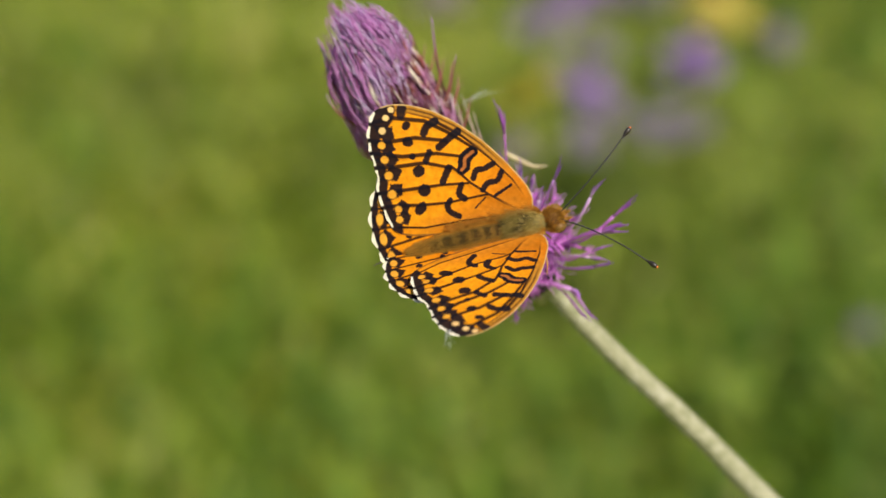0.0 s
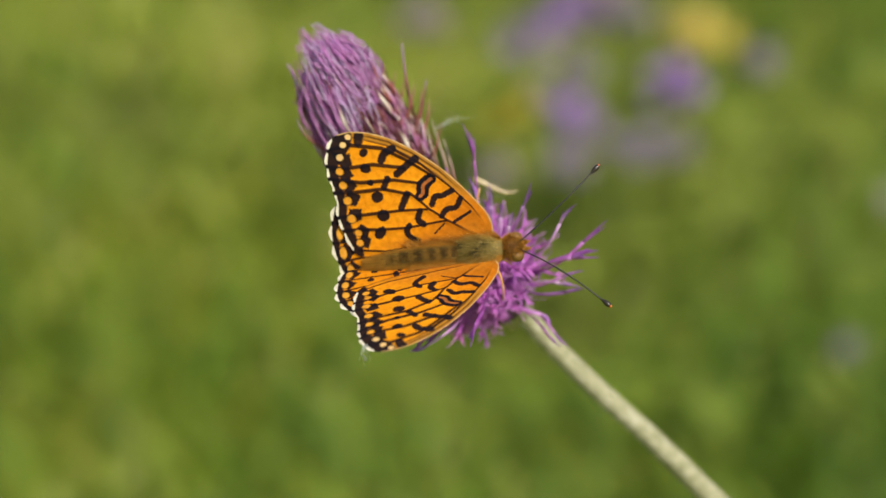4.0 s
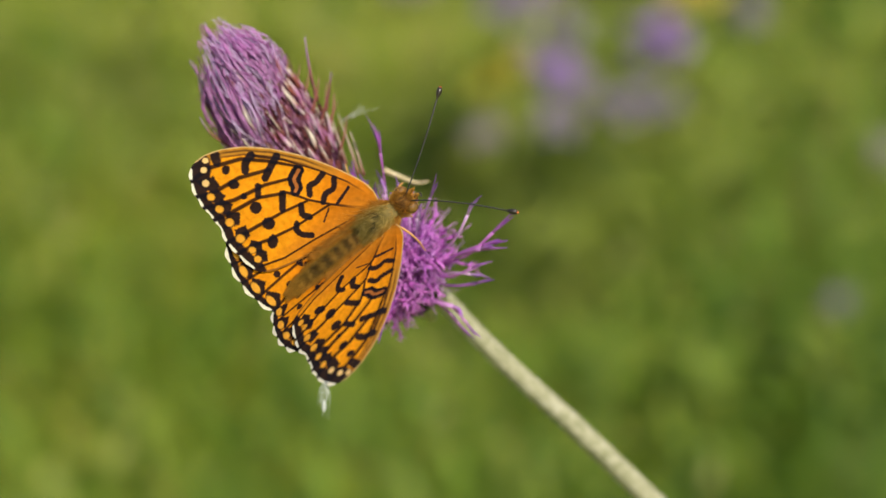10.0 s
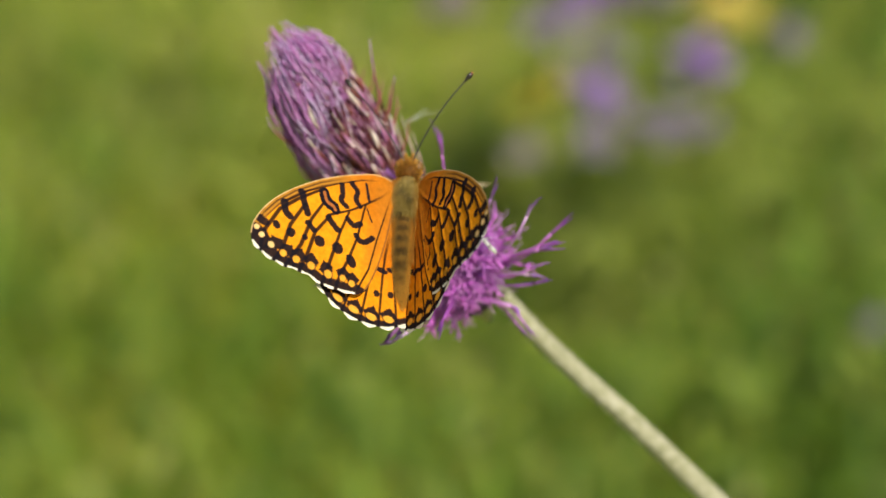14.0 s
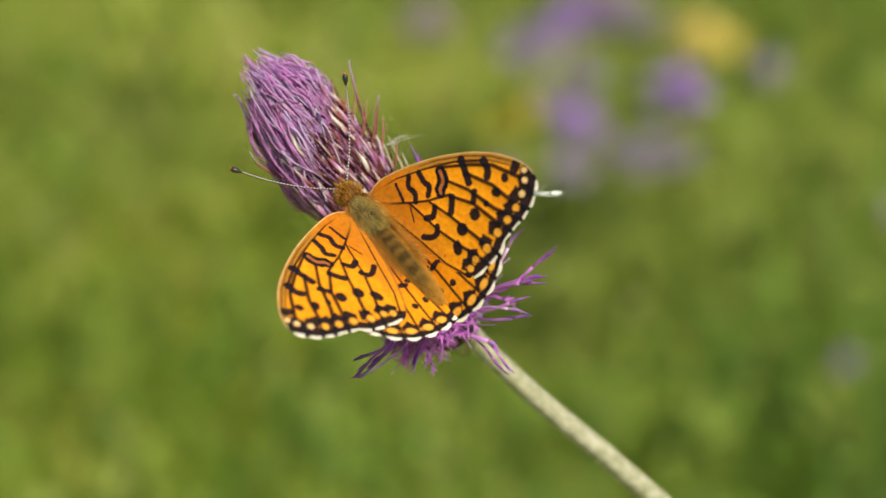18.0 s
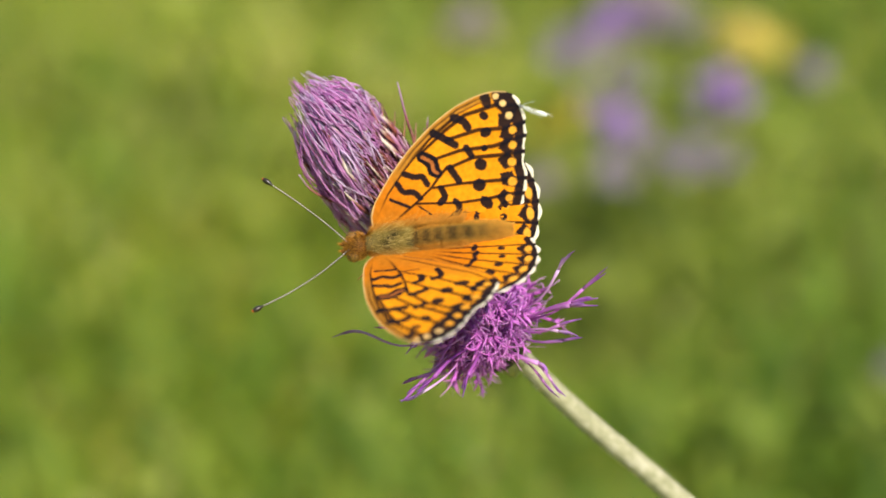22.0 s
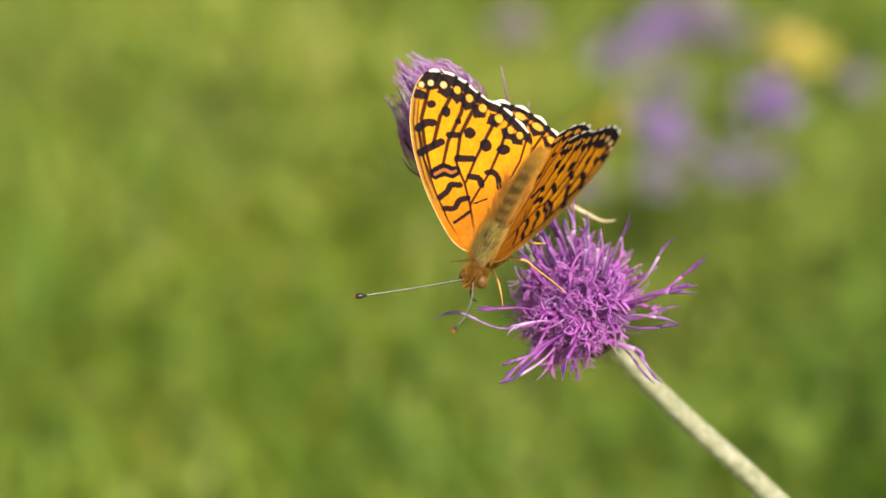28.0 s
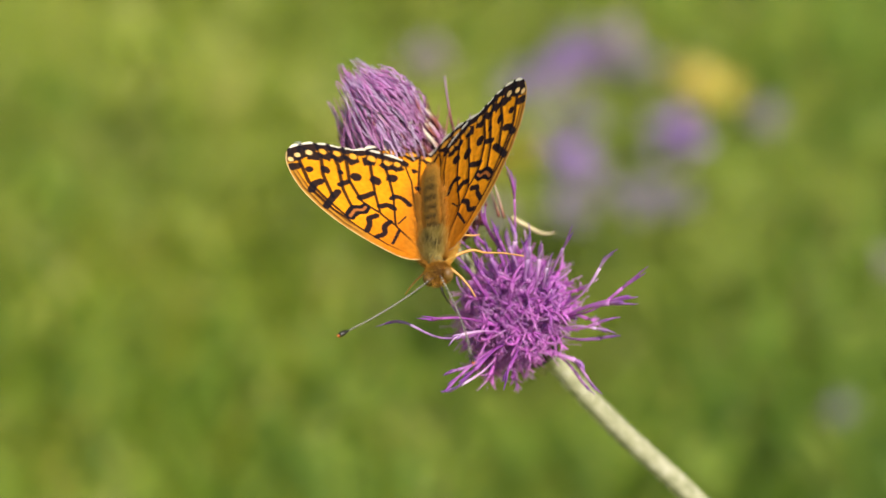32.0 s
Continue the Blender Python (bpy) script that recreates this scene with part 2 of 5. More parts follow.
def grass(name, count, x0, x1, y0, y1, low, high, wide, label, material=GRASS, seed=3, fray=1.0):
    g = np.random.default_rng(seed)
    x, y = g.uniform(x0, x1, count), g.uniform(y0, y1, count)
    # ragged borders between the patches
    stray = np.random.default_rng(seed + 50)
    x, y = x + stray.normal(0, 0.07, count) * fray, y + stray.normal(0, 0.07, count) * fray
    clump = 0.78 + 0.22 * np.sin(x * 9.1 + 2 * np.sin(y * 5.3)) * np.sin(y * 7.7 + 1.3)
    h = g.uniform(low, high, count) * clump
    a = g.uniform(0, 2 * np.pi, count)
    lean = g.uniform(0.15, 1.1, count) * h
    dx, dy = np.cos(a), np.sin(a)
    w = wide * g.uniform(0.6, 1.4, count)
    rows = []
    for t, ww in ((0, 1), (0.4, 0.85), (0.75, 0.5), (1, 0.05)):
        cx, cy, cz = x + dx * lean * t * t, y + dy * lean * t * t, h * t * (1 - 0.18 * t)
        for s in (-1, 1):
            rows.append(np.stack([cx - dy * w * ww * s, cy + dx * w * ww * s, cz], -1))
    v = np.stack(rows, 1).reshape(-1, 3)
    base = np.arange(count)[:, None] * 8
    f = np.concatenate([base + np.array([2 * i, 2 * i + 1, 2 * i + 3, 2 * i + 2]) for i in range(3)])
    me = bpy.data.meshes.new(name)
    me.from_pydata(v.tolist(), [], f.tolist())
    me.materials.append(material)
    return tagged(new(name, me), label, "grass", kind="stuff")


grass("meadow_grass", 40000, -1.0, 1.0, 0.12, 2.8, 0.03, 0.085, 0.0024, "dense sunlit green meadow grass")
grass("tall_grass", 9500, 0.15, 0.95, 0.42, 1.7, 0.04, 0.10, 0.0030, "darker tall grass blades in the meadow", DEEP, 5)
grass("tall_grass", 5200, 0.12, 0.66, 0.30, 0.86, 0.05, 0.12, 0.0030, "darker tall grass blades in the meadow", DEEP, 8)
grass("dark_grass", 3800, -0.6, 0.10, 0.30, 0.90, 0.04, 0.10, 0.0030, "dark green grass blades low in the meadow", DEEP, 6)
grass("bright_grass", 5200, 0.0, 0.36, 0.72, 1.35, 0.03, 0.075, 0.0032, "bright green grass blades in the meadow", STRAWGRASS, 12)
grass("pale_grass", 17000, -0.9, 0.20, 1.05, 2.7, 0.03, 0.08, 0.0034, "pale yellowish grass blades in the meadow", STRAWGRASS, 9)
grass("meadow_grass", 34000, -1.7, 1.7, -0.3, 3.4, 0.03, 0.085, 0.0026, "thinner green meadow grass towards the edges", GRASS, 21, 8.0)
# scattered seed heads and low leaves
for name, count, tint, low, high, size, label in (("grass_seed_heads", 1100, STRAWGRASS, 0.05, 0.17, 5.5, "pale feathery grass seed heads"), ("low_leaves", 1300, DEEP, 0.02, 0.11, 9.0, "broad dark green meadow leaves")):
    g = np.random.default_rng(len(name))
    s = Shape()
    for _ in range(count):
        c = np.array([g.uniform(-750, 750), g.uniform(250, 2300), 1000 * g.uniform(low, high)])
        w = g.normal(size=3) * size
        s.tube([c - w, c, c + w], [0.5, size * g.uniform(0.35, 0.7), 0.3], 5, flat=0.3)
    tagged(new(name, s.mesh(name, tint)), label, "grass" if tint is STRAWGRASS else "leaves", kind="stuff")


# ---- meadow flowers behind ----
def meadow_flower(name, place, size, petal, label, group, head_count=24):
    """An upright stem with a round head of narrow petals; size in mm, place of the head in the subject's frame."""
    top = SUBJECT @ Vector([c * MM for c in place])
    foot = Vector((top.x + 0.02, top.y + 0.015, 0))
    thing = new(name)
    thing.matrix_basis = Matrix.Translation(foot)
    tagged(thing, label, "flower", group)
    d = top - foot
    s = Shape()
    path = bend([(0, 0, 0), (d.x * 200, d.y * 200, d.z * 400), (d.x * 620, d.y * 620, d.z * 760), (d.x * 1000, d.y * 1000, d.z * 1000)], 10)
    s.tube(path, np.linspace(1.2, 0.8, 10), 6)
    part("stem", s.mesh("stem", LEAF), thing)
    g = np.random.default_rng(int(abs(place[0]) * 7 + abs(place[1]) * 3))
    for _ in range(3):
        s = Shape()
        a, z = g.uniform(0, 2 * np.pi), g.uniform(0.15, 0.6)
        p = np.array([d.x, d.y, d.z]) * 1000 * z
        q = p + np.array([np.cos(a), np.sin(a), 0.4]) * 45
        s.tube([p, (p + q) / 2 + (0, 0, 6), q], [1.0, 5.0, 0.3], 4, flat=0.12)
        part("leaf", s.mesh("leaf", LEAF), thing)
    s = Shape()
    c = np.array([d.x, d.y, d.z]) * 1000
    for i in range(head_count):
        w = g.normal(size=3)
        w[2] = abs(w[2]) * 0.8 - 0.1
        w /= np.linalg.norm(w)
        r = size * g.uniform(0.7, 1.1)
        side = np.cross(w, g.normal(size=3)) * size * 0.12
        s.tube([c + w * r * 0.1, c + w * r * 0.6 + side, c + w * r], [0.5, size * 0.17, 0.2], 4, flat=0.35)
    head = part("flower_head", s.mesh("flower_head", petal), thing)
    s = Shape()
    ball(s, c - np.array([0, 0, size * 0.2]), (size * 0.32, size * 0.32, size * 0.35), (0.1, 0.12, 0.03), 7, 10)
    part("calyx", s.mesh("calyx", LEAF), thing)
    return thing


meadow_flower("meadow_flower", (131.1, 53.9, -900.0), 24, LILAC, "lilac knapweed flower on a green stem in grass", "meadow flowers")
meadow_flower("meadow_flower", (136.4, 53.9, -930.0), 15, LILAC, "lilac knapweed flower on a green stem in grass", "meadow flowers")
meadow_flower("meadow_flower", (157.5, 86.0, -980.0), 28, YELLOW, "yellow meadow flower on a green stem", "meadow flowers")
meadow_flower("meadow_flower", (149.2, 93.2, -1000.0), 15, PALEYELLOW, "pale yellow meadow flower on a green stem", "meadow flowers")
meadow_flower("meadow_flower", (54.3, 83.4, -960.0), 23, MAUVE, "dull mauve seed head on a green stem in grass", "meadow flowers")
meadow_flower("meadow_flower", (61.4, 91.6, -980.0), 16, MAUVE, "dull mauve seed head on a green stem in grass", "meadow flowers")
meadow_flower("meadow_flower", (81.4, 96.6, -980.0), 22, LILAC, "lilac knapweed flower on a green stem in grass", "meadow flowers")
meadow_flower("meadow_flower", (86.9, 112.2, -1000.0), 20, MAUVE, "dull mauve seed head on a green stem in grass", "meadow flowers")
meadow_flower("meadow_flower", (81.4, 66.9, -930.0), 18, MAUVE, "dull mauve seed head on a green stem in grass", "meadow flowers")
meadow_flower("meadow_flower", (75.7, 40.2, -890.0), 21, LILAC, "lilac knapweed flower on a green stem in grass", "meadow flowers")
meadow_flower("meadow_flower", (75.7, 31.1, -870.0), 14, MAUVE, "dull mauve seed head on a green stem in grass", "meadow flowers")
meadow_flower("meadow_flower", (107.7, 111.5, -1010.0), 24, PINK, "pale pinkish seed head on a green stem in grass", "meadow flowers")
meadow_flower("meadow_flower", (121.9, 100.1, -990.0), 17, MAUVE, "dull mauve seed head on a green stem in grass", "meadow flowers")
meadow_flower("meadow_flower", (104.1, 100.9, -1000.0), 14, MAUVE, "dull mauve seed head on a green stem in grass", "meadow flowers")
meadow_flower("meadow_flower", (110.7, 18.5, -870.0), 19, MAUVE, "dull mauve seed head on a green stem in grass", "meadow flowers")
meadow_flower("meadow_flower", (96.3, 24.2, -880.0), 14, MAUVE, "dull mauve seed head on a green stem in grass", "meadow flowers")
meadow_flower("meadow_flower", (127.5, 22.5, -870.0), 16, MAUVE, "dull mauve seed head on a green stem in grass", "meadow flowers")
meadow_flower("meadow_flower", (70.7, 13.6, -860.0), 17, MAUVE, "dull mauve seed head on a green stem in grass", "meadow flowers")
meadow_flower("meadow_flower", (43.9, 49.3, -1000.0), 25, DULLYELLOW, "dull yellow meadow flower on a green stem", "meadow flowers")
meadow_flower("meadow_flower", (35.8, 10.6, -860.0), 13, PINK, "pale pinkish seed head on a green stem in grass", "meadow flowers")
meadow_flower("meadow_flower", (192.2, 70.1, -980.0), 15, MAUVE, "dull mauve seed head on a green stem in grass", "meadow flowers")
meadow_flower("meadow_flower", (-0.6, 104.4, -1030.0), 20, PINK, "pale pinkish seed head on a green stem in grass", "meadow flowers")
meadow_flower("meadow_flower", (63.3, 54.9, -900.0), 11, MAUVE, "dull mauve seed head on a green stem in grass", "meadow flowers")
meadow_flower("meadow_flower", (247.7, -13.0, -900.0), 14, PINK, "pale pinkish seed head on a green stem in grass", "meadow flowers")
meadow_flower("meadow_flower", (194.6, -79.5, -760.0), 10, MAUVE, "dull mauve seed head on a green stem in grass", "meadow flowers")

# ---- thistle ----
HEAD = np.array([11.7, -14.4, -13.0])
AXIS = np.array([-0.48, 0.54, 0.692])
foot = Vector((0.25, -0.02, 0.0))
thistle = new("thistle")
thistle.matrix_basis = Matrix.Translation(foot)
tagged(thistle, "purple thistle with open and faded heads on a woolly stem", "thistle")
HOLD = Matrix.Translation(-foot) @ SUBJECT

inv = SUBJECT.inverted()
low = [np.array(inv @ Vector(p)) / MM for p in ((0.13, -0.03, 0.38), (0.21, -0.03, 0.21), (0.25, -0.02, 0.0))]
path = bend([HEAD - AXIS * 4.5, [16.7, -18.9, -24.0], [21.8, -24.2, -27.0], [28.0, -30.0, -29.0], [34.6, -35.7, -30.0], [40.8, -41.3, -31.0], [57.0, -56.2, -34.0], *low], 60)
s = Shape()
ang = np.arange(20) * 2 * np.pi / 20
s.tube(path, np.r_[np.linspace(1.6, 1.42, 5), np.linspace(1.42, 1.9, 55)], 20)
ribs = 1 + 0.05 * np.cos(np.arange(20) * 2 * np.pi / 20 * 7)
v = s.v[0].reshape(60, 20, 3)
mid = v.mean(1, keepdims=True)
s.v[0] = (mid + (v - mid) * ribs[None, :, None]).reshape(-1, 3)
stem = part("stem", s.mesh("stem", STEM), thistle, "pale grey-green woolly stem", HOLD)

# short wool on the upper stem
s = Shape()
for _ in range(900):
    i = rng.uniform(0, 26)
    k = int(i)
    p = path[k] + (path[k + 1] - path[k]) * (i - k)
    way = path[k + 1] - path[k]
    way = way / np.linalg.norm(way)
    o = np.cross(way, rng.normal(size=3))
    o /= np.linalg.norm(o)
    b = p + o * 1.38
    tip = b + o * rng.uniform(0.15, 0.4) + way * rng.uniform(-0.7, 0.7)
    s.tube([b, (b + tip) / 2 + o * 0.08, tip], [0.03, 0.025, 0.01], 3, (0.6, 0.58, 0.45))
wool = part("wool", s.mesh("wool", FUR), stem)
tagged(wool, kind="stuff")

# open head: cup of dark bracts, then the florets one by one
s = Shape()
ball(s, (0, 0, -2.4), (4.5, 4.5, 3.6), (0.03, 0.03, 0.02), 12, 18)
for i in range(46):
    a, e = i * 2.399963, -0.9 + 1.5 * (i / 46)
    w = np.array([np.cos(a) * np.cos(e), np.sin(a) * np.cos(e), np.sin(e)])
    s.tube([w * 4.0 - (0, 0, 1.8), w * 4.5 - (0, 0, 1.3), w * 4.9 - (0, 0, 0.4)], [0.9, 0.7, 0.1], 5, flat=0.4)
TURN = frame_of(AXIS)
head = part("flower_head", s.mesh("flower_head", INVOLUCRE), thistle, "open purple flower head with dark bracts", HOLD @ Matrix.Translation(Vector(HEAD) * MM) @ TURN)


# PALE: pale lilac of the tips, with their bright highlights put into the colour
VIOLET, MAGENTA, PALE = (0.47, 0.08, 0.50), (0.66, 0.17, 0.66), (0.80, 0.44, 0.80)


def floret(length, curl, lobes, spread, seed):
    """A slender tube that splits into thin curling lobes; it grows along z from its foot."""
    g = np.random.default_rng(seed)
    s = Shape()
    t = np.linspace(0, 1, 9)
    wave = g.uniform(-0.10, 0.10)
    path = np.stack([curl * length * t ** 2.2, wave * length * np.sin(t * 4), length * t * (1 - 0.25 * abs(curl) * t)], -1)
    s.tube(path, 0.11 + 0.11 * t ** 2, 5, blend(VIOLET, MAGENTA, t ** 0.8))
    top = path[-1]
    way = path[-1] - path[-2]
    way /= np.linalg.norm(way)
    pale = g.uniform(0.2, 1.0)
    for k in range(lobes):
        a = 2 * np.pi * k / lobes + g.uniform(-0.5, 0.5)
        out = np.array([np.cos(a), np.sin(a), 0])
        n = length * g.uniform(0.20, 0.44)
        u = np.linspace(0, 1, 7)
        twist = g.uniform(-0.7, 0.7)
        hook = g.uniform(0.0, 0.7) * spread
        q = top + np.outer(n * (u - hook * u ** 3), way) + np.outer(spread * n * u ** 1.5, out) + np.outer(twist * n * u ** 2.2, np.cross(out, (0, 0, 1)))
        s.tube(q, 0.18 * (1 - u) ** 0.6 + 0.03, 4, blend(MAGENTA, blend(MAGENTA, PALE, pale ** 1.5), u ** 1.1), flat=0.45)
    # the style stands out of the tube
    if g.random() < 0.6:
        u = np.linspace(0, 1, 6)
        q = top + np.outer(u * length * g.uniform(0.3, 0.6), way) + np.outer(u ** 2, g.normal(0, 0.8, 3))
        s.tube(q, 0.10 * (1 - 0.5 * u), 4, blend(MAGENTA, PALE, u))
    return s.mesh("floret", PETAL)


SHORT = [floret(rng.uniform(3.6, 4.9), rng.uniform(-0.4, 0.4), 5, rng.uniform(0.4, 1.0), 20 + i) for i in range(14)]
LONG = [floret(rng.uniform(4.6, 6.6), rng.uniform(0.05, 0.55), 4, rng.uniform(0.2, 0.6), 50 + i) for i in range(14)]
N_FLORETS = 295
STEMWARD = (TURN.to_3x3().inverted() @ Vector((0.72, -0.66, 0.2))).normalized()
UPWARD = (TURN.to_3x3().inverted() @ Vector((-0.45, 0.88, 0.1))).normalized()
for i in range(N_FLORETS):
    u = (i + 0.5) / N_FLORETS
    tilt = math.acos(1 - 1.12 * u)
    a = i * 2.399963
    tilt += rng.normal(0, 0.09)
    w = Vector((math.sin(tilt) * math.cos(a), math.sin(tilt) * math.sin(a), math.cos(tilt)))
    kind = SHORT if u < 0.66 or rng.random() < 0.4 else LONG
    near_stem = max(0.0, w.dot(STEMWARD) - 0.45) / 0.55
    tall = (1 - 0.60 * near_stem) * (1 + 0.50 * max(0.0, w.dot(UPWARD)) - 0.12 * max(0.0, -w.dot(UPWARD)))
    m = Matrix.Translation(w * 2.6 * MM) @ frame_of(w + Vector(rng.normal(0, 0.40 if u < 0.55 else 0.24, 3)), rng.uniform(0, 360)) @ Matrix.Scale(tall * rng.uniform(0.78, 1.16), 4)
    part("floret", kind[int(rng.integers(14))], head, "", m)

# lumpy magenta ball for the crowded lower tubes, added to lighten shaded gaps
s = Shape()
ball(s, (0, 0, -0.4), (5.8, 5.8, 6.1), MAGENTA, 56, 90)
v = s.v[0]
s.v[0] = v * (1 + 0.09 * np.sin(v[:, :1] * 7.1 + 2 * np.sin(v[:, 1:2] * 5.3)) * np.sin(v[:, 1:2] * 6.7 + v[:, 2:] * 6.1))
s.v[0] = s.v[0] * (1 + 0.30 * np.maximum(0, s.v[0] @ np.array(UPWARD) / 5.2))[:, None]
s.v[0] = s.v[0] * (1 - 0.30 * np.maximum(0, s.v[0] @ np.array(STEMWARD) / 5.8))[:, None]
s.v[0][:, 2] = np.maximum(s.v[0][:, 2], -0.9)
part("floret_bed", s.mesh("floret_bed", PETAL), head)

# fine curling filaments between the florets
s = Shape()
for i in range(2100):
    w = rng.normal(size=3)
    w[2] = abs(w[2]) - 0.15
    w /= np.linalg.norm(w)
    n = rng.uniform(5.4, 7.6) * (1 + 0.45 * max(0.0, float(w @ np.array(UPWARD))))
    n *= 1 - 0.45 * max(0.0, float(w @ np.array(STEMWARD)) - 0.45) / 0.55
    o = np.cross(w, rng.normal(size=3)) * rng.uniform(0.4, 2.2)
    tip = w * n + o
    c = blend(MAGENTA, (0.86, 0.60, 0.86), rng.random() ** 1.6)
    s.tube(bend([w * 2.8, w * n * 0.75 - o * 0.15, tip], 6), np.linspace(0.10, 0.035, 6), 4, blend(MAGENTA, c, np.linspace(0, 1, 6)))
tagged(part("filament_tuft", s.mesh("filament_tuft", PETAL), head), kind="stuff")


# the longest outer florets, each with its own sweep
def strand(name, points, width, parent, m, material=PETAL, colours=(VIOLET, MAGENTA, PALE), forks=0):
    s = Shape()
    p = bend(points, 16)
    t = np.linspace(0, 1, 16)
    col = np.where((t < 0.5)[:, None], blend(colours[0], colours[1], np.clip(t * 2, 0, 1)), blend(colours[1], colours[2], np.clip(t * 2 - 1, 0, 1)))
    s.tube(p, width * (1 - 0.8 * t ** 1.5), 5, col)
    d = (p[-1] - p[8])
    for k in range(forks):
        o = np.cross(d, rng.normal(size=3)) * 0.35
        u = np.linspace(0, 1, 6)
        q = p[8 - k] + np.outer(u * 0.6, d) + np.outer(u ** 2, o)
        s.tube(q, width * 0.7 * (1 - u) + 0.05, 4, blend(colours[1], colours[2], u))
    return part(name, s.mesh(name, material), parent, "", m)


def ray_floret(points, width, parent, m):
    """A long outer floret: a thin tube, widening and splitting into narrow lobes."""
    s = Shape()
    p = bend(points, 18)
    t = np.linspace(0, 1, 11)
    white = rng.uniform(0.0, 1.0)
    mid_c = blend((0.58, 0.14, 0.58), (0.82, 0.60, 0.84), white ** 1.8)
    s.tube(p[:11], width * (0.30 + 0.40 * t ** 2), 6, blend(VIOLET, mid_c, t ** 1.2), flat=0.6)
    d = p[-1] - p[10]
    n = np.linalg.norm(d)
    for k in range(4):
        o = np.cross(d, rng.normal(size=3))
        o /= np.linalg.norm(o) + 1e-9
        u = np.linspace(0, 1, 8)
        reach = 1.0 if k == 0 else rng.uniform(0.35, 0.8)
        line = np.stack([np.interp(u * reach, np.linspace(0, 1, 8), p[10:, i]) for i in range(3)], -1)
        line = line + np.outer(u ** 1.4 * n * (0.0 if k == 0 else rng.uniform(0.03, 0.13)), o) + np.outer(o, np.sin(u * 3) * 0.12).T
        s.tube(line, width * 0.44 * (1 - u) ** 0.7 + 0.03, 4, blend(mid_c, (0.34, 0.10, 0.50), u), flat=0.4)
    return part("floret", s.mesh("floret", PETAL), parent, "", m)


for end, sag, wide in [
    ([28.5, -5.0, -3.0], (0, -2.5, 1), 0.42),
    ([27.0, -10.2, -2.0], (0, 1.5, 1), 0.5),
    ([24.9, -14.7, -5.0], (0, -1, 1), 0.45),
    ([23.9, -2.6, 1.0], (1, -1.5, 1), 0.4),
    ([17.8, 0.8, 0.0], (0, 0, 1), 0.38),
    ([8.2, -21.9, 4.0], (0.5, 1.5, 1), 0.5),
    ([1.6, -21.7, 5.0], (1, 2, 2), 0.5),
    ([-9.2, -13.4, 2.0], (0, -1.6, 2), 0.32),
    ([-3.6, -12.2, 1.0], (0, 1, 1), 0.3),
    ([-0.3, -22.2, 1.0], (1, -1, 1.5), 0.36),
    ([0.1, -20.0, 2.0], (0, -1, 1.5), 0.4),
    ([0.7, -15.9, 3.0], (0, 1.4, 1), 0.4),
    ([24.3, -14.5, -4.0], (0, 1.2, 1), 0.36),
    ([22.4, -22.9, -6.0], (1, 1, 1), 0.36),
    ([-4.4, 1.9, -9.0], (0, 1, 0), 0.34),
    ([-3.3, 4.7, -9.0], (1, 1, 0), 0.34),
    ([-0.4, 4.5, -9.0], (1, 1, 0), 0.34),
    ([3.2, 3.8, -8.0], (0, 1, 1), 0.4),
    ([5.8, 3.6, -8.0], (0, 1, 1), 0.5),
    ([6.7, 1.7, -7.0], (0.5, 1, 1), 0.5),
    ([4.8, 0.6, -7.0], (0, 1, 1), 0.5),
    ([9.0, 0.3, -6.0], (0.5, 1, 1), 0.5),
    ([11.9, 1.0, -5.0], (0.5, 1, 1), 0.42),
    ([21.5, -23.1, -7.0], (0.5, 0.8, 1), 0.38),
    ([-0.1, -22.4, 2.0], (0.5, 1.5, 1), 0.4),
    ([24.8, -12.1, -4.0], (0, -1, 1), 0.4),
    ([8.4, 9.7, -6.0], (0.5, 0, 1), 0.28),
    ([27.1, -9.2, -3.0], (0, 1, 1), 0.5),
    ([19.9, -19.9, -6.0], (0, 0, 1), 0.6),
    ([9.1, 2.0, -8.0], (-0.6, 0.5, 1.5), 0.6),
    ([10.9, -1.2, -6.0], (0.4, 0.5, 1.5), 0.6),
    ([13.8, -1.6, -5.0], (0.5, 0.5, 1.5), 0.5),
    ([15.3, -3.2, -4.0], (0.6, 0.5, 1.5), 0.55),
    ([7.8, 0.6, -8.0], (-0.8, 0.5, 1.5), 0.6),
    ([5.8, -1.0, -7.0], (-0.5, 0.5, 1.5), 0.6),
    ([12.3, -0.6, -8.0], (0, 0.5, 1.5), 0.5),
    ([4.2, -3.3, -4.0], (-1, 0.5, 1.5), 0.55),
    ([2.3, -4.9, -3.0], (-1, 0.5, 1.5), 0.5),
]:
    e = np.array(end, float)
    d = e - HEAD
    a = HEAD + d / np.linalg.norm(d) * 4.0
    mid = HEAD + d * 0.55 + np.array(sag, float) * 0.8
    wide *= 0.9
    m = (HOLD @ Matrix.Translation(Vector(HEAD) * MM) @ TURN).inverted() @ HOLD
    hook = np.cross(d, rng.normal(size=3)) * 0.03
    ray_floret([a, mid, HEAD + d * 0.84 + np.array(sag, float) * 0.25 + hook, e], wide, head, m)

# faded head behind: a sheaf of bristles and withered florets
BUD0, BUD1 = np.array([1.1, -1.3, -15.0]), np.array([-13.2, 22.2, -11.0])
bway = (BUD1 - BUD0) / np.linalg.norm(BUD1 - BUD0)
blen = float(np.linalg.norm(BUD1 - BUD0))
BTURN = frame_of(bway).to_3x3()
BM = HOLD @ Matrix.Translation(Vector(BUD0) * MM) @ frame_of(bway)


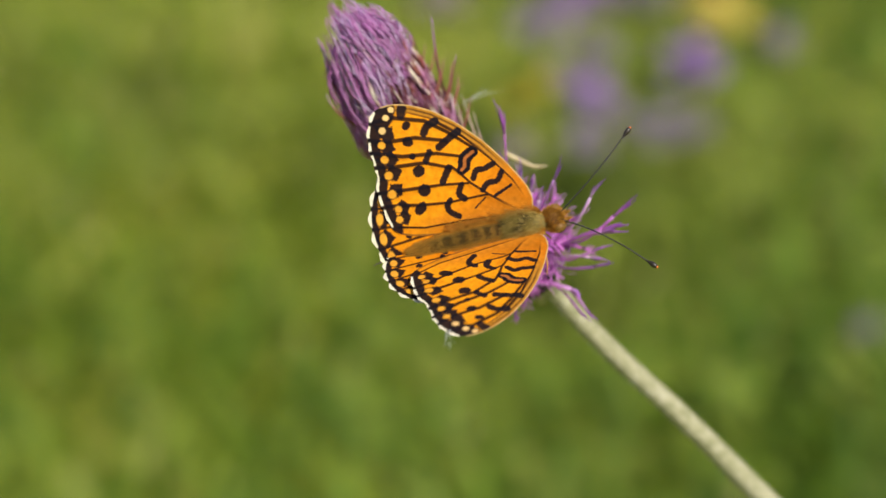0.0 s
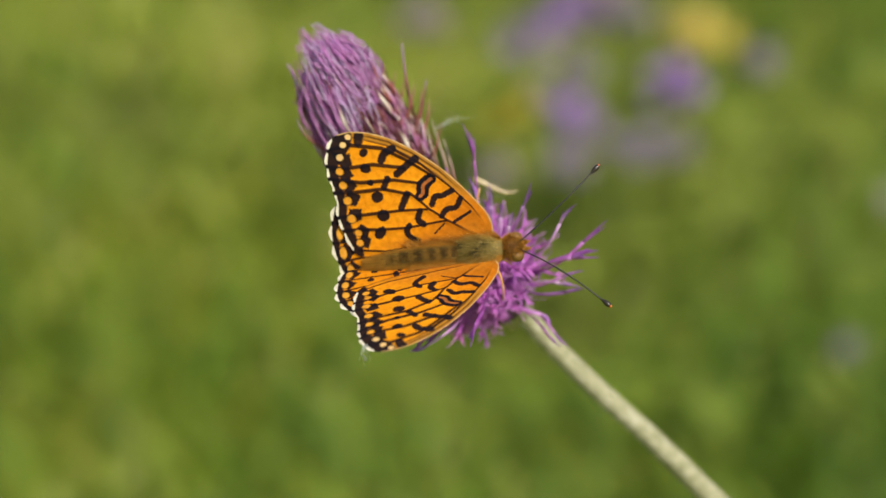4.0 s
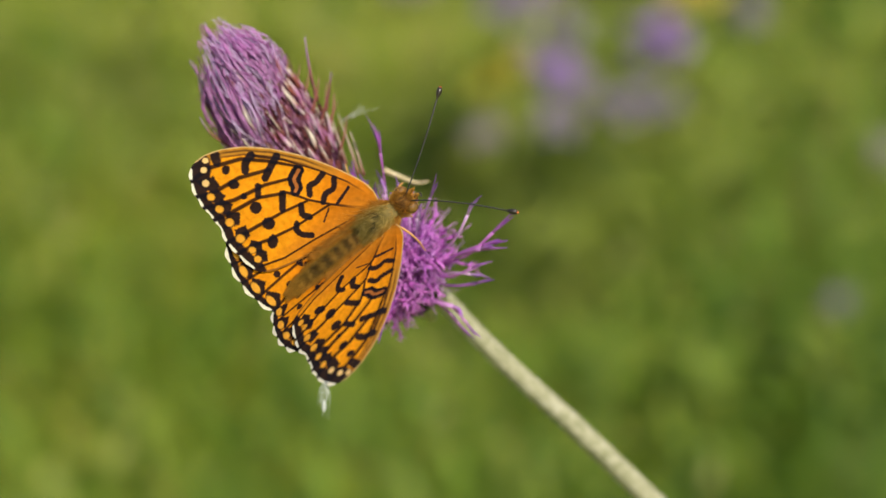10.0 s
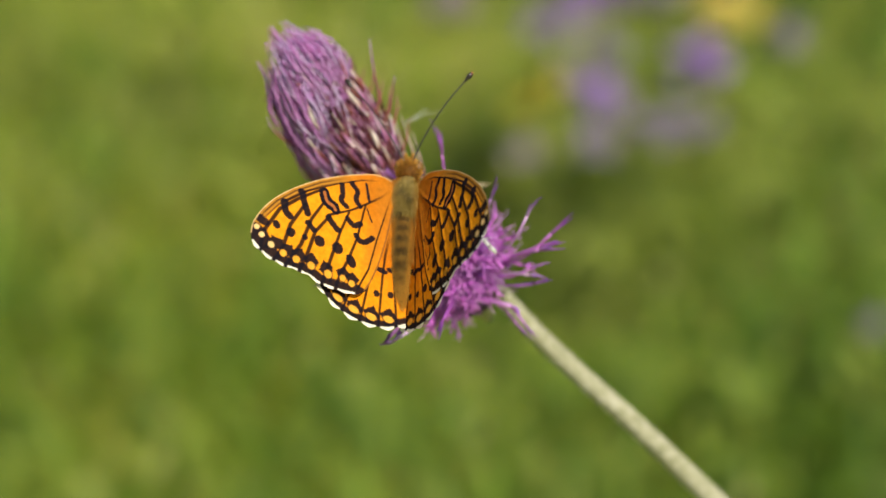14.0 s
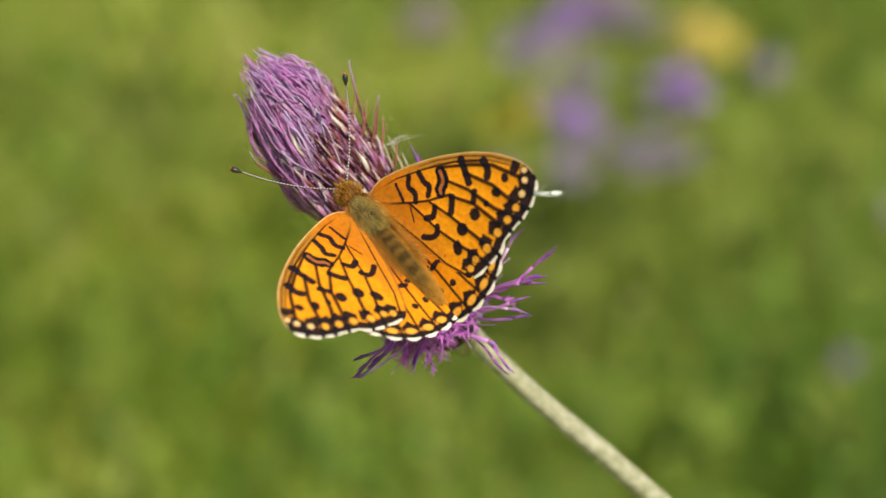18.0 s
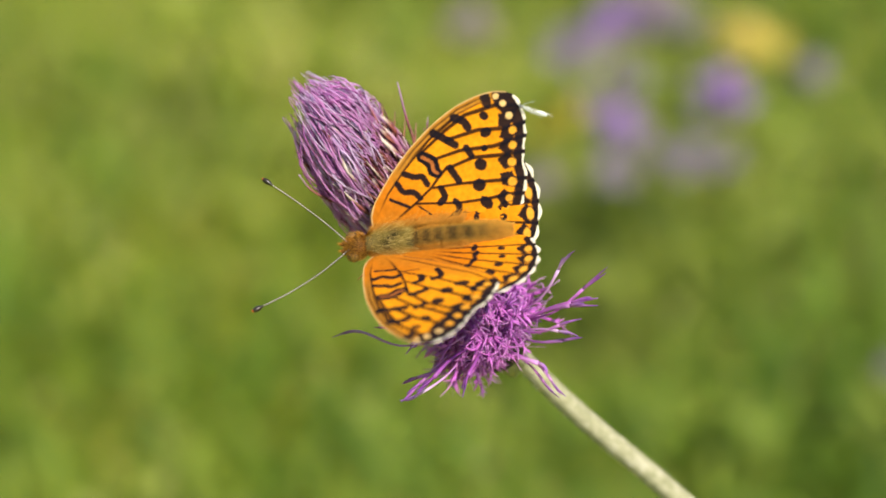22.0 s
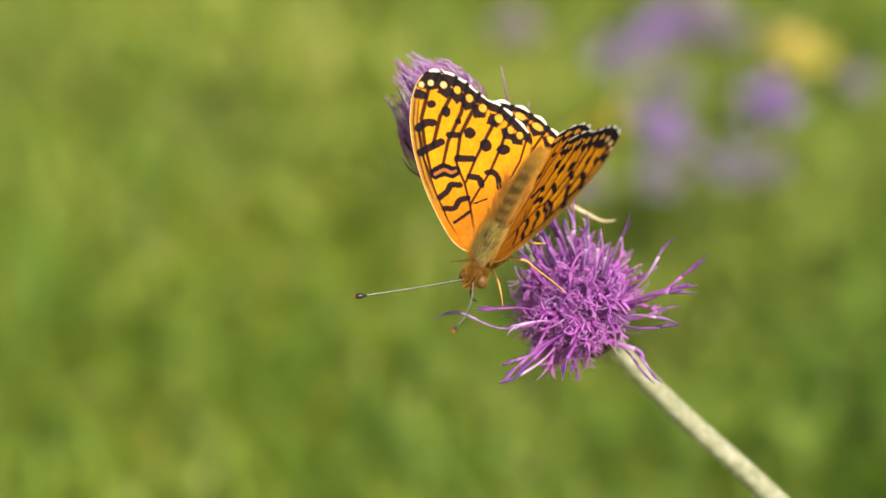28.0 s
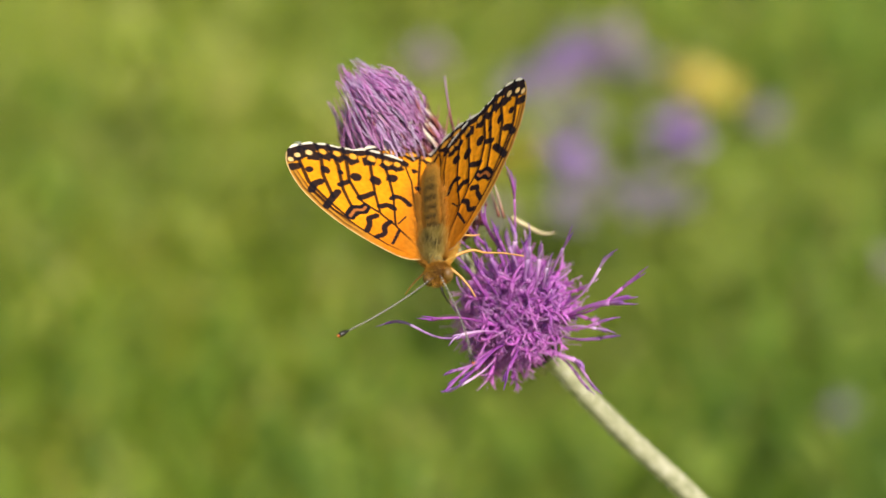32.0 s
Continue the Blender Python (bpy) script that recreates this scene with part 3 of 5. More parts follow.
def bud_radius(t):
    return 0.95 * np.interp(t, [0, 0.1, 0.2, 0.5, 0.65, 0.8, 0.92, 1.0], [4.2, 6.0, 6.9, 7.2, 6.7, 5.8, 4.9, 3.8])


BROWN, CREAM, DUSK, ROSE = (0.20, 0.05, 0.035), (0.78, 0.68, 0.56), (0.10, 0.03, 0.05), (0.42, 0.16, 0.32)
s = Shape()
t = np.linspace(0, 0.80, 16)
s.tube(np.stack([0 * t, 0 * t, t * blen], -1), bud_radius(t) * 0.80, 20, blend((0.15, 0.06, 0.05), (0.30, 0.09, 0.26), t))
bud = part("faded_head", s.mesh("faded_head", BRACT), thistle, "withered flower head with brown bristles and pale purple florets", BM)


def bristle(length, width, low_c, mid_c, top_c, bow, seed):
    g = np.random.default_rng(seed)
    s = Shape()
    t = np.linspace(0, 1, 8)
    p = np.stack([bow * length * np.sin(t * 2.2), g.uniform(-0.05, 0.05) * length * t ** 2, length * t], -1)
    col = np.where((t < 0.5)[:, None], blend(low_c, mid_c, np.clip(t * 2, 0, 1)), blend(mid_c, top_c, np.clip(t * 2 - 1, 0, 1)))
    p[:, 0] += g.uniform(-0.06, 0.06) * length * np.sin(t * g.uniform(3, 6))
    s.tube(p, width * np.interp(t, [0, 0.35, 0.8, 1], [0.6, 1.0, 0.6, 0.12]), 5, col, flat=0.5)
    return s.mesh("bristle", BRACT)


TINTS = [(BROWN, CREAM, BROWN), (DUSK, BROWN, CREAM), (CREAM, ROSE, BROWN), (BROWN, DUSK, ROSE), (DUSK, ROSE, CREAM), (BROWN, BROWN, CREAM)]
TINTS += [(BROWN, ROSE, CREAM), (DUSK, BROWN, DUSK)]
DRY = [bristle(3.0 + 0.6 * (i % 5), 0.33 + 0.09 * (i % 3), *TINTS[i % 8], 0.06 * (i % 3 - 1), 90 + i) for i in range(16)]
for i in range(290):
    u = (i + 0.5) / 290
    t = 0.02 + 0.68 * u
    a = i * 2.399963 + rng.normal(0, 0.12)
    r = bud_radius(t) * rng.uniform(0.84, 0.99)
    slope = 0.24 - 0.55 * t + rng.normal(0, 0.10)
    way = Vector((math.cos(a) * slope + rng.normal(0, 0.07), math.sin(a) * slope + rng.normal(0, 0.07), 1.0))
    m = Matrix.Translation(Vector((math.cos(a) * r, math.sin(a) * r, t * blen - 0.5)) * MM) @ frame_of(way, rng.uniform(0, 360)) @ Matrix.Scale(rng.uniform(0.8, 1.2), 4)
    part("bristle", DRY[int(rng.integers(16))], bud, "", m)

# finer bristles that fill the gaps
s = Shape()
for i in range(1500):
    t = rng.uniform(0.0, 0.74)
    a = rng.uniform(0, 6.2832)
    r = bud_radius(t) * rng.uniform(0.80, 0.98)
    slope = 0.24 - 0.55 * t + rng.normal(0, 0.12)
    p = np.array([math.cos(a) * r, math.sin(a) * r, t * blen])
    d = np.array([math.cos(a) * slope, math.sin(a) * slope, 1.0]) + rng.normal(0, 0.14, 3)
    n = rng.uniform(1.6, 4.2)
    lo_c, hi_c = TINTS[int(rng.integers(8))][:2]
    s.tube([p, p + d * n * 0.5 + rng.normal(0, 0.12, 3), p + d * n], [0.10, 0.13, 0.03], 4, np.array([lo_c, blend(lo_c, hi_c, 0.6), hi_c]))
tagged(part("fine_bristles", s.mesh("fine_bristles", BRACT), bud), kind="stuff")

# the withered florets: fine, crowded and untidy
s = Shape()
for i in range(135):
    a0 = i * 2.399963
    rim = 1.0 if i % 4 else rng.uniform(0.1, 0.8)
    bare = float(np.array(BTURN @ Vector((math.cos(a0), math.sin(a0), 0))) @ np.array([0.66, 0.62, 0.42]))
    low0 = min(0.72, max(0.14, 0.50 + 0.28 * bare + rng.normal(0, 0.09)))
    top0 = min(low0 + rng.uniform(0.18, 0.55), 1.02 - 0.08 * rim * rim - 0.04 * bare + rng.normal(0, 0.035))
    b0, r0 = a0 + rng.normal(0, 0.20), bud_radius(min(top0, 1.0)) * (0.25 + 0.68 * rim) * rng.uniform(0.84, 1.06)
    shade = rng.integers(5)
    for k in range(int(rng.integers(8, 15))):
        a, low = a0 + rng.normal(0, 0.13), low0 + rng.normal(0, 0.04)
        out = bud_radius(low) * (1.02 if rim > 0.6 else rim * 1.2)
        lo = np.array([math.cos(a) * out, math.sin(a) * out, low * blen])
        b, top = b0 + rng.normal(0, 0.07), top0 + rng.normal(0, 0.035)
        hi = np.array([math.cos(b) * r0, math.sin(b) * r0, top * blen]) + rng.normal(0, 0.34, 3)
        mid = (lo + hi) / 2
        mid[:2] *= 1.07
        mid += rng.normal(0, 0.62, 3)
        c = ((0.84, 0.42, 0.74), (0.90, 0.54, 0.84), (0.93, 0.70, 0.90), (0.64, 0.24, 0.54), (0.88, 0.46, 0.78))[int(shade if rng.random() < 0.5 else rng.integers(5))]
        u = np.linspace(0, 1, 6)
        s.tube(bend([lo, mid, hi], 6), rng.uniform(0.08, 0.17) * np.interp(u, [0, 0.6, 1], [0.8, 1, 0.35]), 4, blend(np.array(c) * 0.8, np.minimum(np.array(c) * 1.08, 0.95), u))
tagged(part("floret_tuft", s.mesh("floret_tuft", WITHERED), bud), kind="stuff")
INV = BM.inverted() @ HOLD
for pts, wide in [
    ([[0.1, 10.4, -11.0], [1.2, 13.2, -11.0], [1.8, 15.8, -11.0]], 0.24),
    ([[1.4, 9.0, -11.0], [2.4, 11.9, -11.0], [2.8, 14.9, -11.0]], 0.22),
    ([[2.6, 8.0, -11.0], [3.4, 10.6, -11.0], [3.8, 13.4, -11.0]], 0.24),
    ([[-1.2, 11.7, -11.0], [-0.2, 14.1, -11.0], [0.5, 17.1, -11.0]], 0.2),
    ([[-2.2, 13.4, -11.0], [-1.4, 15.4, -11.0], [-0.8, 17.9, -11.0]], 0.18),
    ([[4.1, 5.2, -11.0], [4.9, 7.6, -11.0], [5.4, 10.0, -11.0]], 0.22),
    ([[1.9, 7.8, -11.0], [3.0, 9.8, -11.0], [4.3, 12.2, -11.0]], 0.2),
    ([[-4.0, 15.2, -11.0], [-2.8, 16.9, -11.0], [-2.4, 18.9, -11.0]], 0.16),
    ([[6.5, 1.4, -11.0], [5.5, 5.5, -11.0], [4.1, 10.5, -11.0]], 0.34),
    ([[7.2, 1.2, -11.0], [6.5, 4.6, -11.0], [5.7, 7.8, -11.0]], 0.32),
    ([[4.8, 3.0, -11.0], [3.9, 6.8, -11.0], [3.1, 10.2, -11.0]], 0.32),
    ([[0.7, 10.7, -11.0], [1.0, 13.2, -11.0], [0.9, 15.7, -11.0]], 0.2),
]:
    strand("bristle", pts, min(wide, 0.24), bud, INV, BRACT, (BROWN, (0.30, 0.10, 0.07), (0.45, 0.22, 0.16)) if wide < 0.3 else (BROWN, (0.46, 0.33, 0.25), (0.52, 0.42, 0.32)))
for pts, wide in [
    ([[1.3, 12.4, -12.0], [0.6, 16.5, -11.0], [0.2, 21.8, -10.0]], 0.27),
    ([[-11.6, 6.7, -10.0], [-14.2, 8.9, -9.0], [-15.4, 11.2, -8.0]], 0.2),
    ([[2.4, 10.7, -12.0], [3.2, 14.8, -12.0], [3.6, 16.4, -12.0]], 0.18),
    ([[-2.9, 15.1, -10.0], [-3.9, 18.0, -9.0], [-4.5, 20.8, -9.0]], 0.3),
]:
    strand("floret", pts, wide, bud, INV, BRACT, (BROWN, (0.24, 0.07, 0.08), (0.52, 0.30, 0.58)))
BUD_PIVOT = np.array([-0.0, 20.8, -12.0])
# the short stalk that joins it to the stem
s = Shape()
join = bend([BUD0 + bway * 1.0, BUD0 - bway * 3.0, HEAD - AXIS * 7 + np.array([-1.0, -2.0, -10.0]), path[3]], 14)
s.tube(join, np.linspace(1.1, 0.8, 14), 12)
part("stalk", s.mesh("stalk", STEM), thistle, "", HOLD)
# a dry curled thread and some down behind the open head
strand("dry_thread", [[10.0, 1.8, -16.0], [12.5, 0.5, -18.0], [14.6, -0.4, -19.0], [16.5, -0.3, -19.0]], 0.42, thistle, HOLD, STRAW)
s = Shape()
for k in range(8):
    p = np.array([4.7, 9.4, -14.0], float)
    d = np.array([0.75, 0.62, 0]) * rng.uniform(2.5, 5.0) + rng.normal(0, 0.9, 3)
    s.tube([p + rng.normal(0, 0.3, 3), p + d * 0.5 + rng.normal(0, 0.2, 3), p + d], [0.03, 0.025, 0.01], 3, (0.8, 0.8, 0.7))
down = part("down", s.mesh("down", DOWN), thistle, "pale seed down", HOLD)


# ---- butterfly ----
butterfly = new("butterfly")
tagged(butterfly, "orange fritillary butterfly with black spots and white-fringed wings", "butterfly")
HINGE, HIND = (2.0, 2.5, 0.9), (1.6, -0.4, 0.45)


def gap(p, line):
    """Distance of points from a polyline."""
    line = np.asarray(line, float)
    best = np.full(len(p), 1e9)
    for a, b in zip(line[:-1], line[1:]):
        d = b - a
        t = np.clip(((p - a) @ d) / (d @ d + 1e-12), 0, 1)
        best = np.minimum(best, np.linalg.norm(p - a - t[:, None] * d, axis=1))
    return best


def ease(x, lo, hi):
    t = np.clip((x - lo) / (hi - lo), 0, 1)
    return t * t * (3 - 2 * t)


def lay(col, colour, amount):
    return col * (1 - amount[:, None]) + np.asarray(colour, float) * amount[:, None]


BLACK, SCALE, GOLD, TAWNY, WHITE = (0.010, 0.008, 0.011), (0.63, 0.175, 0.004), (0.79, 0.295, 0.008), (0.42, 0.14, 0.010), (0.80, 0.73, 0.56)
FORE_OUT = [(0.0, -0.2), (1.0, 1.3), (2.6, 2.4), (6.6, 3.7), (11.0, 4.6), (15.5, 4.9), (19.2, 4.6), (22.2, 3.75), (24.3, 2.65), (25.5, 1.45), (26.0, 0.2), (25.8, -1.3), (25.0, -2.9), (23.8, -4.4), (22.1, -5.9), (20.8, -7.3), (20.0, -8.8), (18.7, -9.9), (17.5, -10.9), (16.4, -11.6), (15.4, -12.2), (13.9, -12.1), (12.3, -11.4), (9.7, -9.7), (6.2, -6.8), (2.7, -3.4), (0.1, -1.1)]
FORE_MARGIN = FORE_OUT[10:21]
FORE_VEINS = [
    [(0.5, -0.6), (3.4, -1.2), (6.6, -1.3), (9.5, -1.2), (11.5, -0.8), (13.0, -0.6)],
    [(6.7, -1.4), (10.9, -5.2), (14.0, -7.4), (16.2, -8.7), (17.7, -9.8)],
    [(9.8, -1.4), (12.9, -3.5), (15.7, -5.7), (18.3, -7.8), (19.5, -8.7)],
    [(13.0, -0.8), (16.4, -2.0), (19.6, -4.5), (21.6, -5.8)],
    [(12.5, 1.3), (15.7, -0.1), (19.5, -2.8), (23.3, -4.5)],
    [(15.4, 2.1), (19.3, 0.3), (22.5, -2.3), (24.7, -3.3)],
    [(11.3, 3.1), (15.8, 3.2), (19.4, 2.9), (23.5, 1.0), (25.8, -1.3)],
    [(1.7, -1.5), (7.9, -6.4), (11.7, -9.7), (14.9, -11.5)],
    [(1.2, 0.6), (4.8, 2.1), (8.8, 3.0), (13.7, 3.7), (17.8, 3.6)],
]
FORE_SPOTS = [(16.5, -3.4), (14.5, -5.3), (13.6, -7.7), (19.9, -0.7), (18.3, -2.1), (21.2, 1.1)]
FORE_SPOT_SIZE = [(0.78, 0.80), (0.85, 0.85), (0.68, 0.98), (0.75, 0.66), (0.42, 0.45), (0.55, 0.62)]
FORE_MOONS = [(24.1, 1.9), (24.15, 0.6), (23.65, -1.15), (22.7, -2.9), (21.35, -4.4), (19.75, -6.0), (18.0, -8.0), (16.2, -9.35), (15.3, -10.5)]
FORE_BARS = [
    ([(4.5, 1.3), (5.1, 0.1), (5.7, -1.1)], 0.21),
    ([(6.6, 2.3), (6.5, 0.9), (7.4, -0.0), (7.6, -1.2)], 0.38),
    ([(8.2, 2.6), (8.9, 1.4), (9.7, 0.7), (9.5, -0.5)], 0.4),
    ([(11.0, 2.8), (11.2, 1.3), (10.8, 0.2), (11.5, -0.7)], 0.24),
    ([(11.9, 3.0), (12.5, 1.3), (12.0, 0.2), (11.5, -0.7)], 0.3),
    ([(14.7, 4.0), (15.3, 2.4), (15.8, 0.8)], 0.5),
    ([(18.1, 3.6), (18.7, 2.4), (18.6, 1.4)], 0.52),
    ([(13.2, -0.9), (12.9, -3.0)], 0.46),
    ([(10.5, -2.1), (10.1, -3.3), (9.1, -3.5)], 0.42),
    ([(10.7, -4.7), (10.6, -5.6), (9.7, -6.1), (8.5, -6.0)], 0.4),
    ([(16.6, -0.4), (16.4, -1.7)], 0.42),
    ([(6.7, -1.9), (7.1, -3.9)], 0.11),
]
HIND_OUT = [(0.0, 0.5), (5.0, 1.3), (10.0, 1.3), (14.4, -0.2), (16.9, -3.0), (17.7, -6.4), (17.0, -9.9), (15.2, -13.0), (12.4, -15.4), (9.0, -16.9), (5.8, -17.2), (3.6, -15.6), (2.2, -11.0), (0.8, -6.0), (-0.3, -2.0)]
HIND_STEP, HIND_PHASE = 3.0, 1.1
HIND_MARGIN = [tuple(c) for c in bend(HIND_OUT[3:11], 60)]




def arc_along(p, line):
    line = np.asarray(line, float)
    seg = np.r_[0, np.cumsum(np.linalg.norm(np.diff(line, axis=0), axis=1))]
    best, out = np.full(len(p), 1e9), np.zeros(len(p))
    for i, (a, b) in enumerate(zip(line[:-1], line[1:])):
        d = b - a
        t = np.clip(((p - a) @ d) / (d @ d + 1e-12), 0, 1)
        e = np.linalg.norm(p - a - t[:, None] * d, axis=1)
        hit = e < best
        best[hit], out[hit] = e[hit], (seg[i] + t * np.linalg.norm(d))[hit]
    return best, out


def fleck(p, k):
    return 0.5 + 0.5 * np.sin(p[:, 0] * 3.1 * k + 1.7 * np.sin(p[:, 1] * 2.3 * k)) * np.sin(p[:, 1] * 3.7 * k + 1.3 * np.sin(p[:, 0] * 2.9 * k))


def along(line, at):
    """The points of a polyline at the given lengths from its start."""
    line = np.asarray(line, float)
    d = np.r_[0, np.cumsum(np.linalg.norm(np.diff(line, axis=0), axis=1))]
    return np.stack([np.interp(at, d, line[:, 0]), np.interp(at, d, line[:, 1])], -1)


def forewing_pigment(p):
    u = p[:, 0]
    edge, s = arc_along(p, FORE_MARGIN)
    col = np.tile(np.array(SCALE), (len(p), 1))
    col = lay(col, GOLD, ease(u, 4, 12) * (0.70 + 0.30 * fleck(p, 0.35)))
    root = 1 - ease(np.linalg.norm((p - (0, -3)) * (1, 0.9), axis=1), 2.0, 10.5)
    col = lay(col, TAWNY, 0.95 * root * (0.70 + 0.40 * fleck(p, 0.5)))
    rear = 1 - ease(gap(p, FORE_VEINS[7]), 0.2, 2.6)
    col = lay(col, (0.50, 0.17, 0.012), 0.7 * rear * (1 - ease(u, 10, 14)))
    cost = gap(p, FORE_OUT[:10])
    # dusky gold band along the leading edge, with two fine dark lines
    col = lay(col, (0.36, 0.16, 0.02), 0.85 * (1 - ease(cost, 0.80, 1.25)) * ease(u, 3, 9))
    for k in (0.50, 1.05):
        col = lay(col, (0.05, 0.022, 0.010), 0.75 * (1 - ease(np.abs(cost - k), 0.07, 0.20)) * ease(u, 6, 11) * (1 - ease(u, 21, 24)))
    jag = 0.14 * (fleck(p, 2.2) - 0.5) + 0.08 * (fleck(p + 5, 4.0) - 0.5)
    for i, line in enumerate(FORE_VEINS):
        w = 0.25 if i < 7 else 0.18
        w = w * (0.8 + 0.6 * ease(u, 8, 20))
        col = lay(col, (0.030, 0.012, 0.006), 0.97 * (1 - ease(gap(p, line) / w, 0.50, 1.2)) * ease(u, 1.0, 6))
    for (x, y), (a, b) in zip(FORE_SPOTS, FORE_SPOT_SIZE):
        d = np.hypot((u - x) / a, (p[:, 1] - y) / b) + jag
        col = lay(col, BLACK, 0.98 * (1 - ease(d, 0.95, 1.15)))
    for line, w in FORE_BARS:
        col = lay(col, BLACK, 0.98 * (1 - ease(gap(p, bend(line, 14)) + 0.6 * jag, w * 0.88, w * 1.25)))
    # the kidney mark at the cell's end: a dark ring with a rusty middle
    kidney = gap(p, bend([(11.45, 2.6), (11.9, 1.3), (11.4, 0.3), (11.5, -0.3)], 14)) + 0.6 * jag
    col = lay(col, BLACK, 0.97 * (1 - ease(kidney, 0.62, 0.82)))
    col = lay(col, (0.42, 0.13, 0.03), 0.9 * (1 - ease(kidney, 0.14, 0.30)))
    tip = 1 - ease(np.linalg.norm(p - (25.6, 1.2), axis=1), 1.5, 5.0)
    col = lay(col, BLACK, 0.98 * (1 - ease(edge + jag, 1.35 + 1.6 * tip, 1.65 + 1.9 * tip)))
    col = lay(col, BLACK, 0.97 * (1 - ease(gap(p, [(23.0, 3.0), (22.6, 2.0)]) + jag, 0.55, 0.75)))
    mid = np.array([16.5, -1.5])
    for i, (x, y) in enumerate(FORE_MOONS):
        c = np.array([x, y])
        inward = (mid - c) / np.linalg.norm(mid - c) if i < 7 else np.array([-0.62, 0.78])
        if i > 1:
            q = p - (c + inward * 0.85)
            ahead, across = q @ inward, q @ np.array([-inward[1], inward[0]])
            d = np.abs(across) / 1.30 + np.maximum(ahead, -ahead * 0.5) / (1.35 if i < 7 else 1.0)
            col = lay(col, BLACK, 0.98 * (1 - ease(d + jag, 0.80, 1.0)))
    for i, (x, y) in enumerate(FORE_MOONS):
        a = (0.44, 0.46, 0.52, 0.55, 0.58, 0.62, 0.66, 0.52, 0.54)[i]
        d = np.hypot((u - x) / a, (p[:, 1] - y) / (a * 0.95)) + jag
        col = lay(col, (0.76, 0.48, 0.18) if i < 3 else (0.78, 0.34, 0.03), 1 - ease(d, 0.72, 1.15))
    # pale hairline on the leading edge, dark one on the rear edge
    col = lay(col, (0.58, 0.38, 0.15), 0.9 * (1 - ease(cost, 0.06, 0.17)))
    col = lay(col, (0.16, 0.07, 0.02), 0.8 * (1 - ease(gap(p, FORE_OUT[21:26]), 0.10, 0.30)))
    # white fringe, broken by black where the veins end
    breaks = [arc_along(np.array([line[-1]], float), FORE_MARGIN)[1][0] for line in FORE_VEINS[1:8]]
    near = np.min(np.abs(s[:, None] - np.array(breaks)[None]), axis=1)
    rim = np.minimum(edge, gap(p, FORE_OUT[20:22]))
    col = lay(col, WHITE, (1 - ease(rim + 0.5 * jag, 0.26, 0.40)) * ease(near, 0.18, 0.45))
    return col


def hindwing_pigment(p):
    edge, s = arc_along(p, HIND_MARGIN)
    col = np.tile(np.array(SCALE), (len(p), 1))
    r = np.linalg.norm(p - (0.5, -1), axis=1)
    col = lay(col, GOLD, ease(r, 8, 14) * 0.7)
    col = lay(col, TAWNY, 0.9 * (1 - ease(r, 3, 11.5)) * (0.70 + 0.40 * fleck(p, 0.5)))
    jag = 0.14 * (fleck(p, 2.0) - 0.5) + 0.08 * (fleck(p + 5, 4.0) - 0.5)
    marks = np.arange(HIND_PHASE, 22.5, HIND_STEP)
    for e in along(HIND_MARGIN, marks + HIND_STEP / 2):
        line = bend([(1.0, -1.5), (e * 0.5 + (0.6, 0.3)), e], 8)
        col = lay(col, (0.030, 0.012, 0.006), 0.95 * (1 - ease(gap(p, line), 0.11, 0.28)) * ease(r, 3, 8))
    col = lay(col, BLACK, 0.98 * (1 - ease(edge + jag, 1.05, 1.35)))
    for k, e in enumerate(along(HIND_MARGIN, marks)):
        w = -e / np.linalg.norm(e)
        n = np.array([-w[1], w[0]])
        # inner crescent, round spot and bar of each cell
        q = p - (e + w * 1.95)
        d = np.abs(q @ n) / 1.55 + np.maximum(q @ w, -(q @ w) * 0.5) / 1.25
        col = lay(col, BLACK, 0.98 * (1 - ease(d + jag, 0.82, 1.02)))
        size = (0.55, 0.75, 0.5, 0.7, 0.75, 0.6, 0.5, 0.5)[k % 8]
        for dist, a, b in ((5.0, size, size), (8.6, 0.42, 1.0)):
            q = p - (e + w * dist)
            d = np.hypot((q @ w) / a, (q @ n) / b) + jag
            col = lay(col, BLACK, 0.97 * (1 - ease(d, 0.88, 1.12)))
        q = p - (e + w * 1.42)
        d = np.hypot((q @ w) / 0.52, (q @ n) / 0.92) + jag
        col = lay(col, (0.78, 0.35, 0.035), 1 - ease(d, 0.72, 1.12))
    # thick white fringe with black at the vein ends, and a fine dusky line within it
    white = 0.5 + 0.5 * np.cos((s - HIND_PHASE) * 2 * np.pi / HIND_STEP)
    col = lay(col, WHITE, (1 - ease(edge + 0.5 * jag, 0.26, 0.40)) * ease(white, 0.04, 0.22))
    return col


def under_pigment(p):
    col = np.tile(np.array((0.62, 0.50, 0.22)), (len(p), 1))
    col = lay(col, (0.45, 0.36, 0.10), 0.7 * ease(fleck(p, 0.25), 0.3, 0.8))
    return lay(col, (0.85, 0.84, 0.76), ease(fleck(p + 3.0, 0.42), 0.80, 0.92))


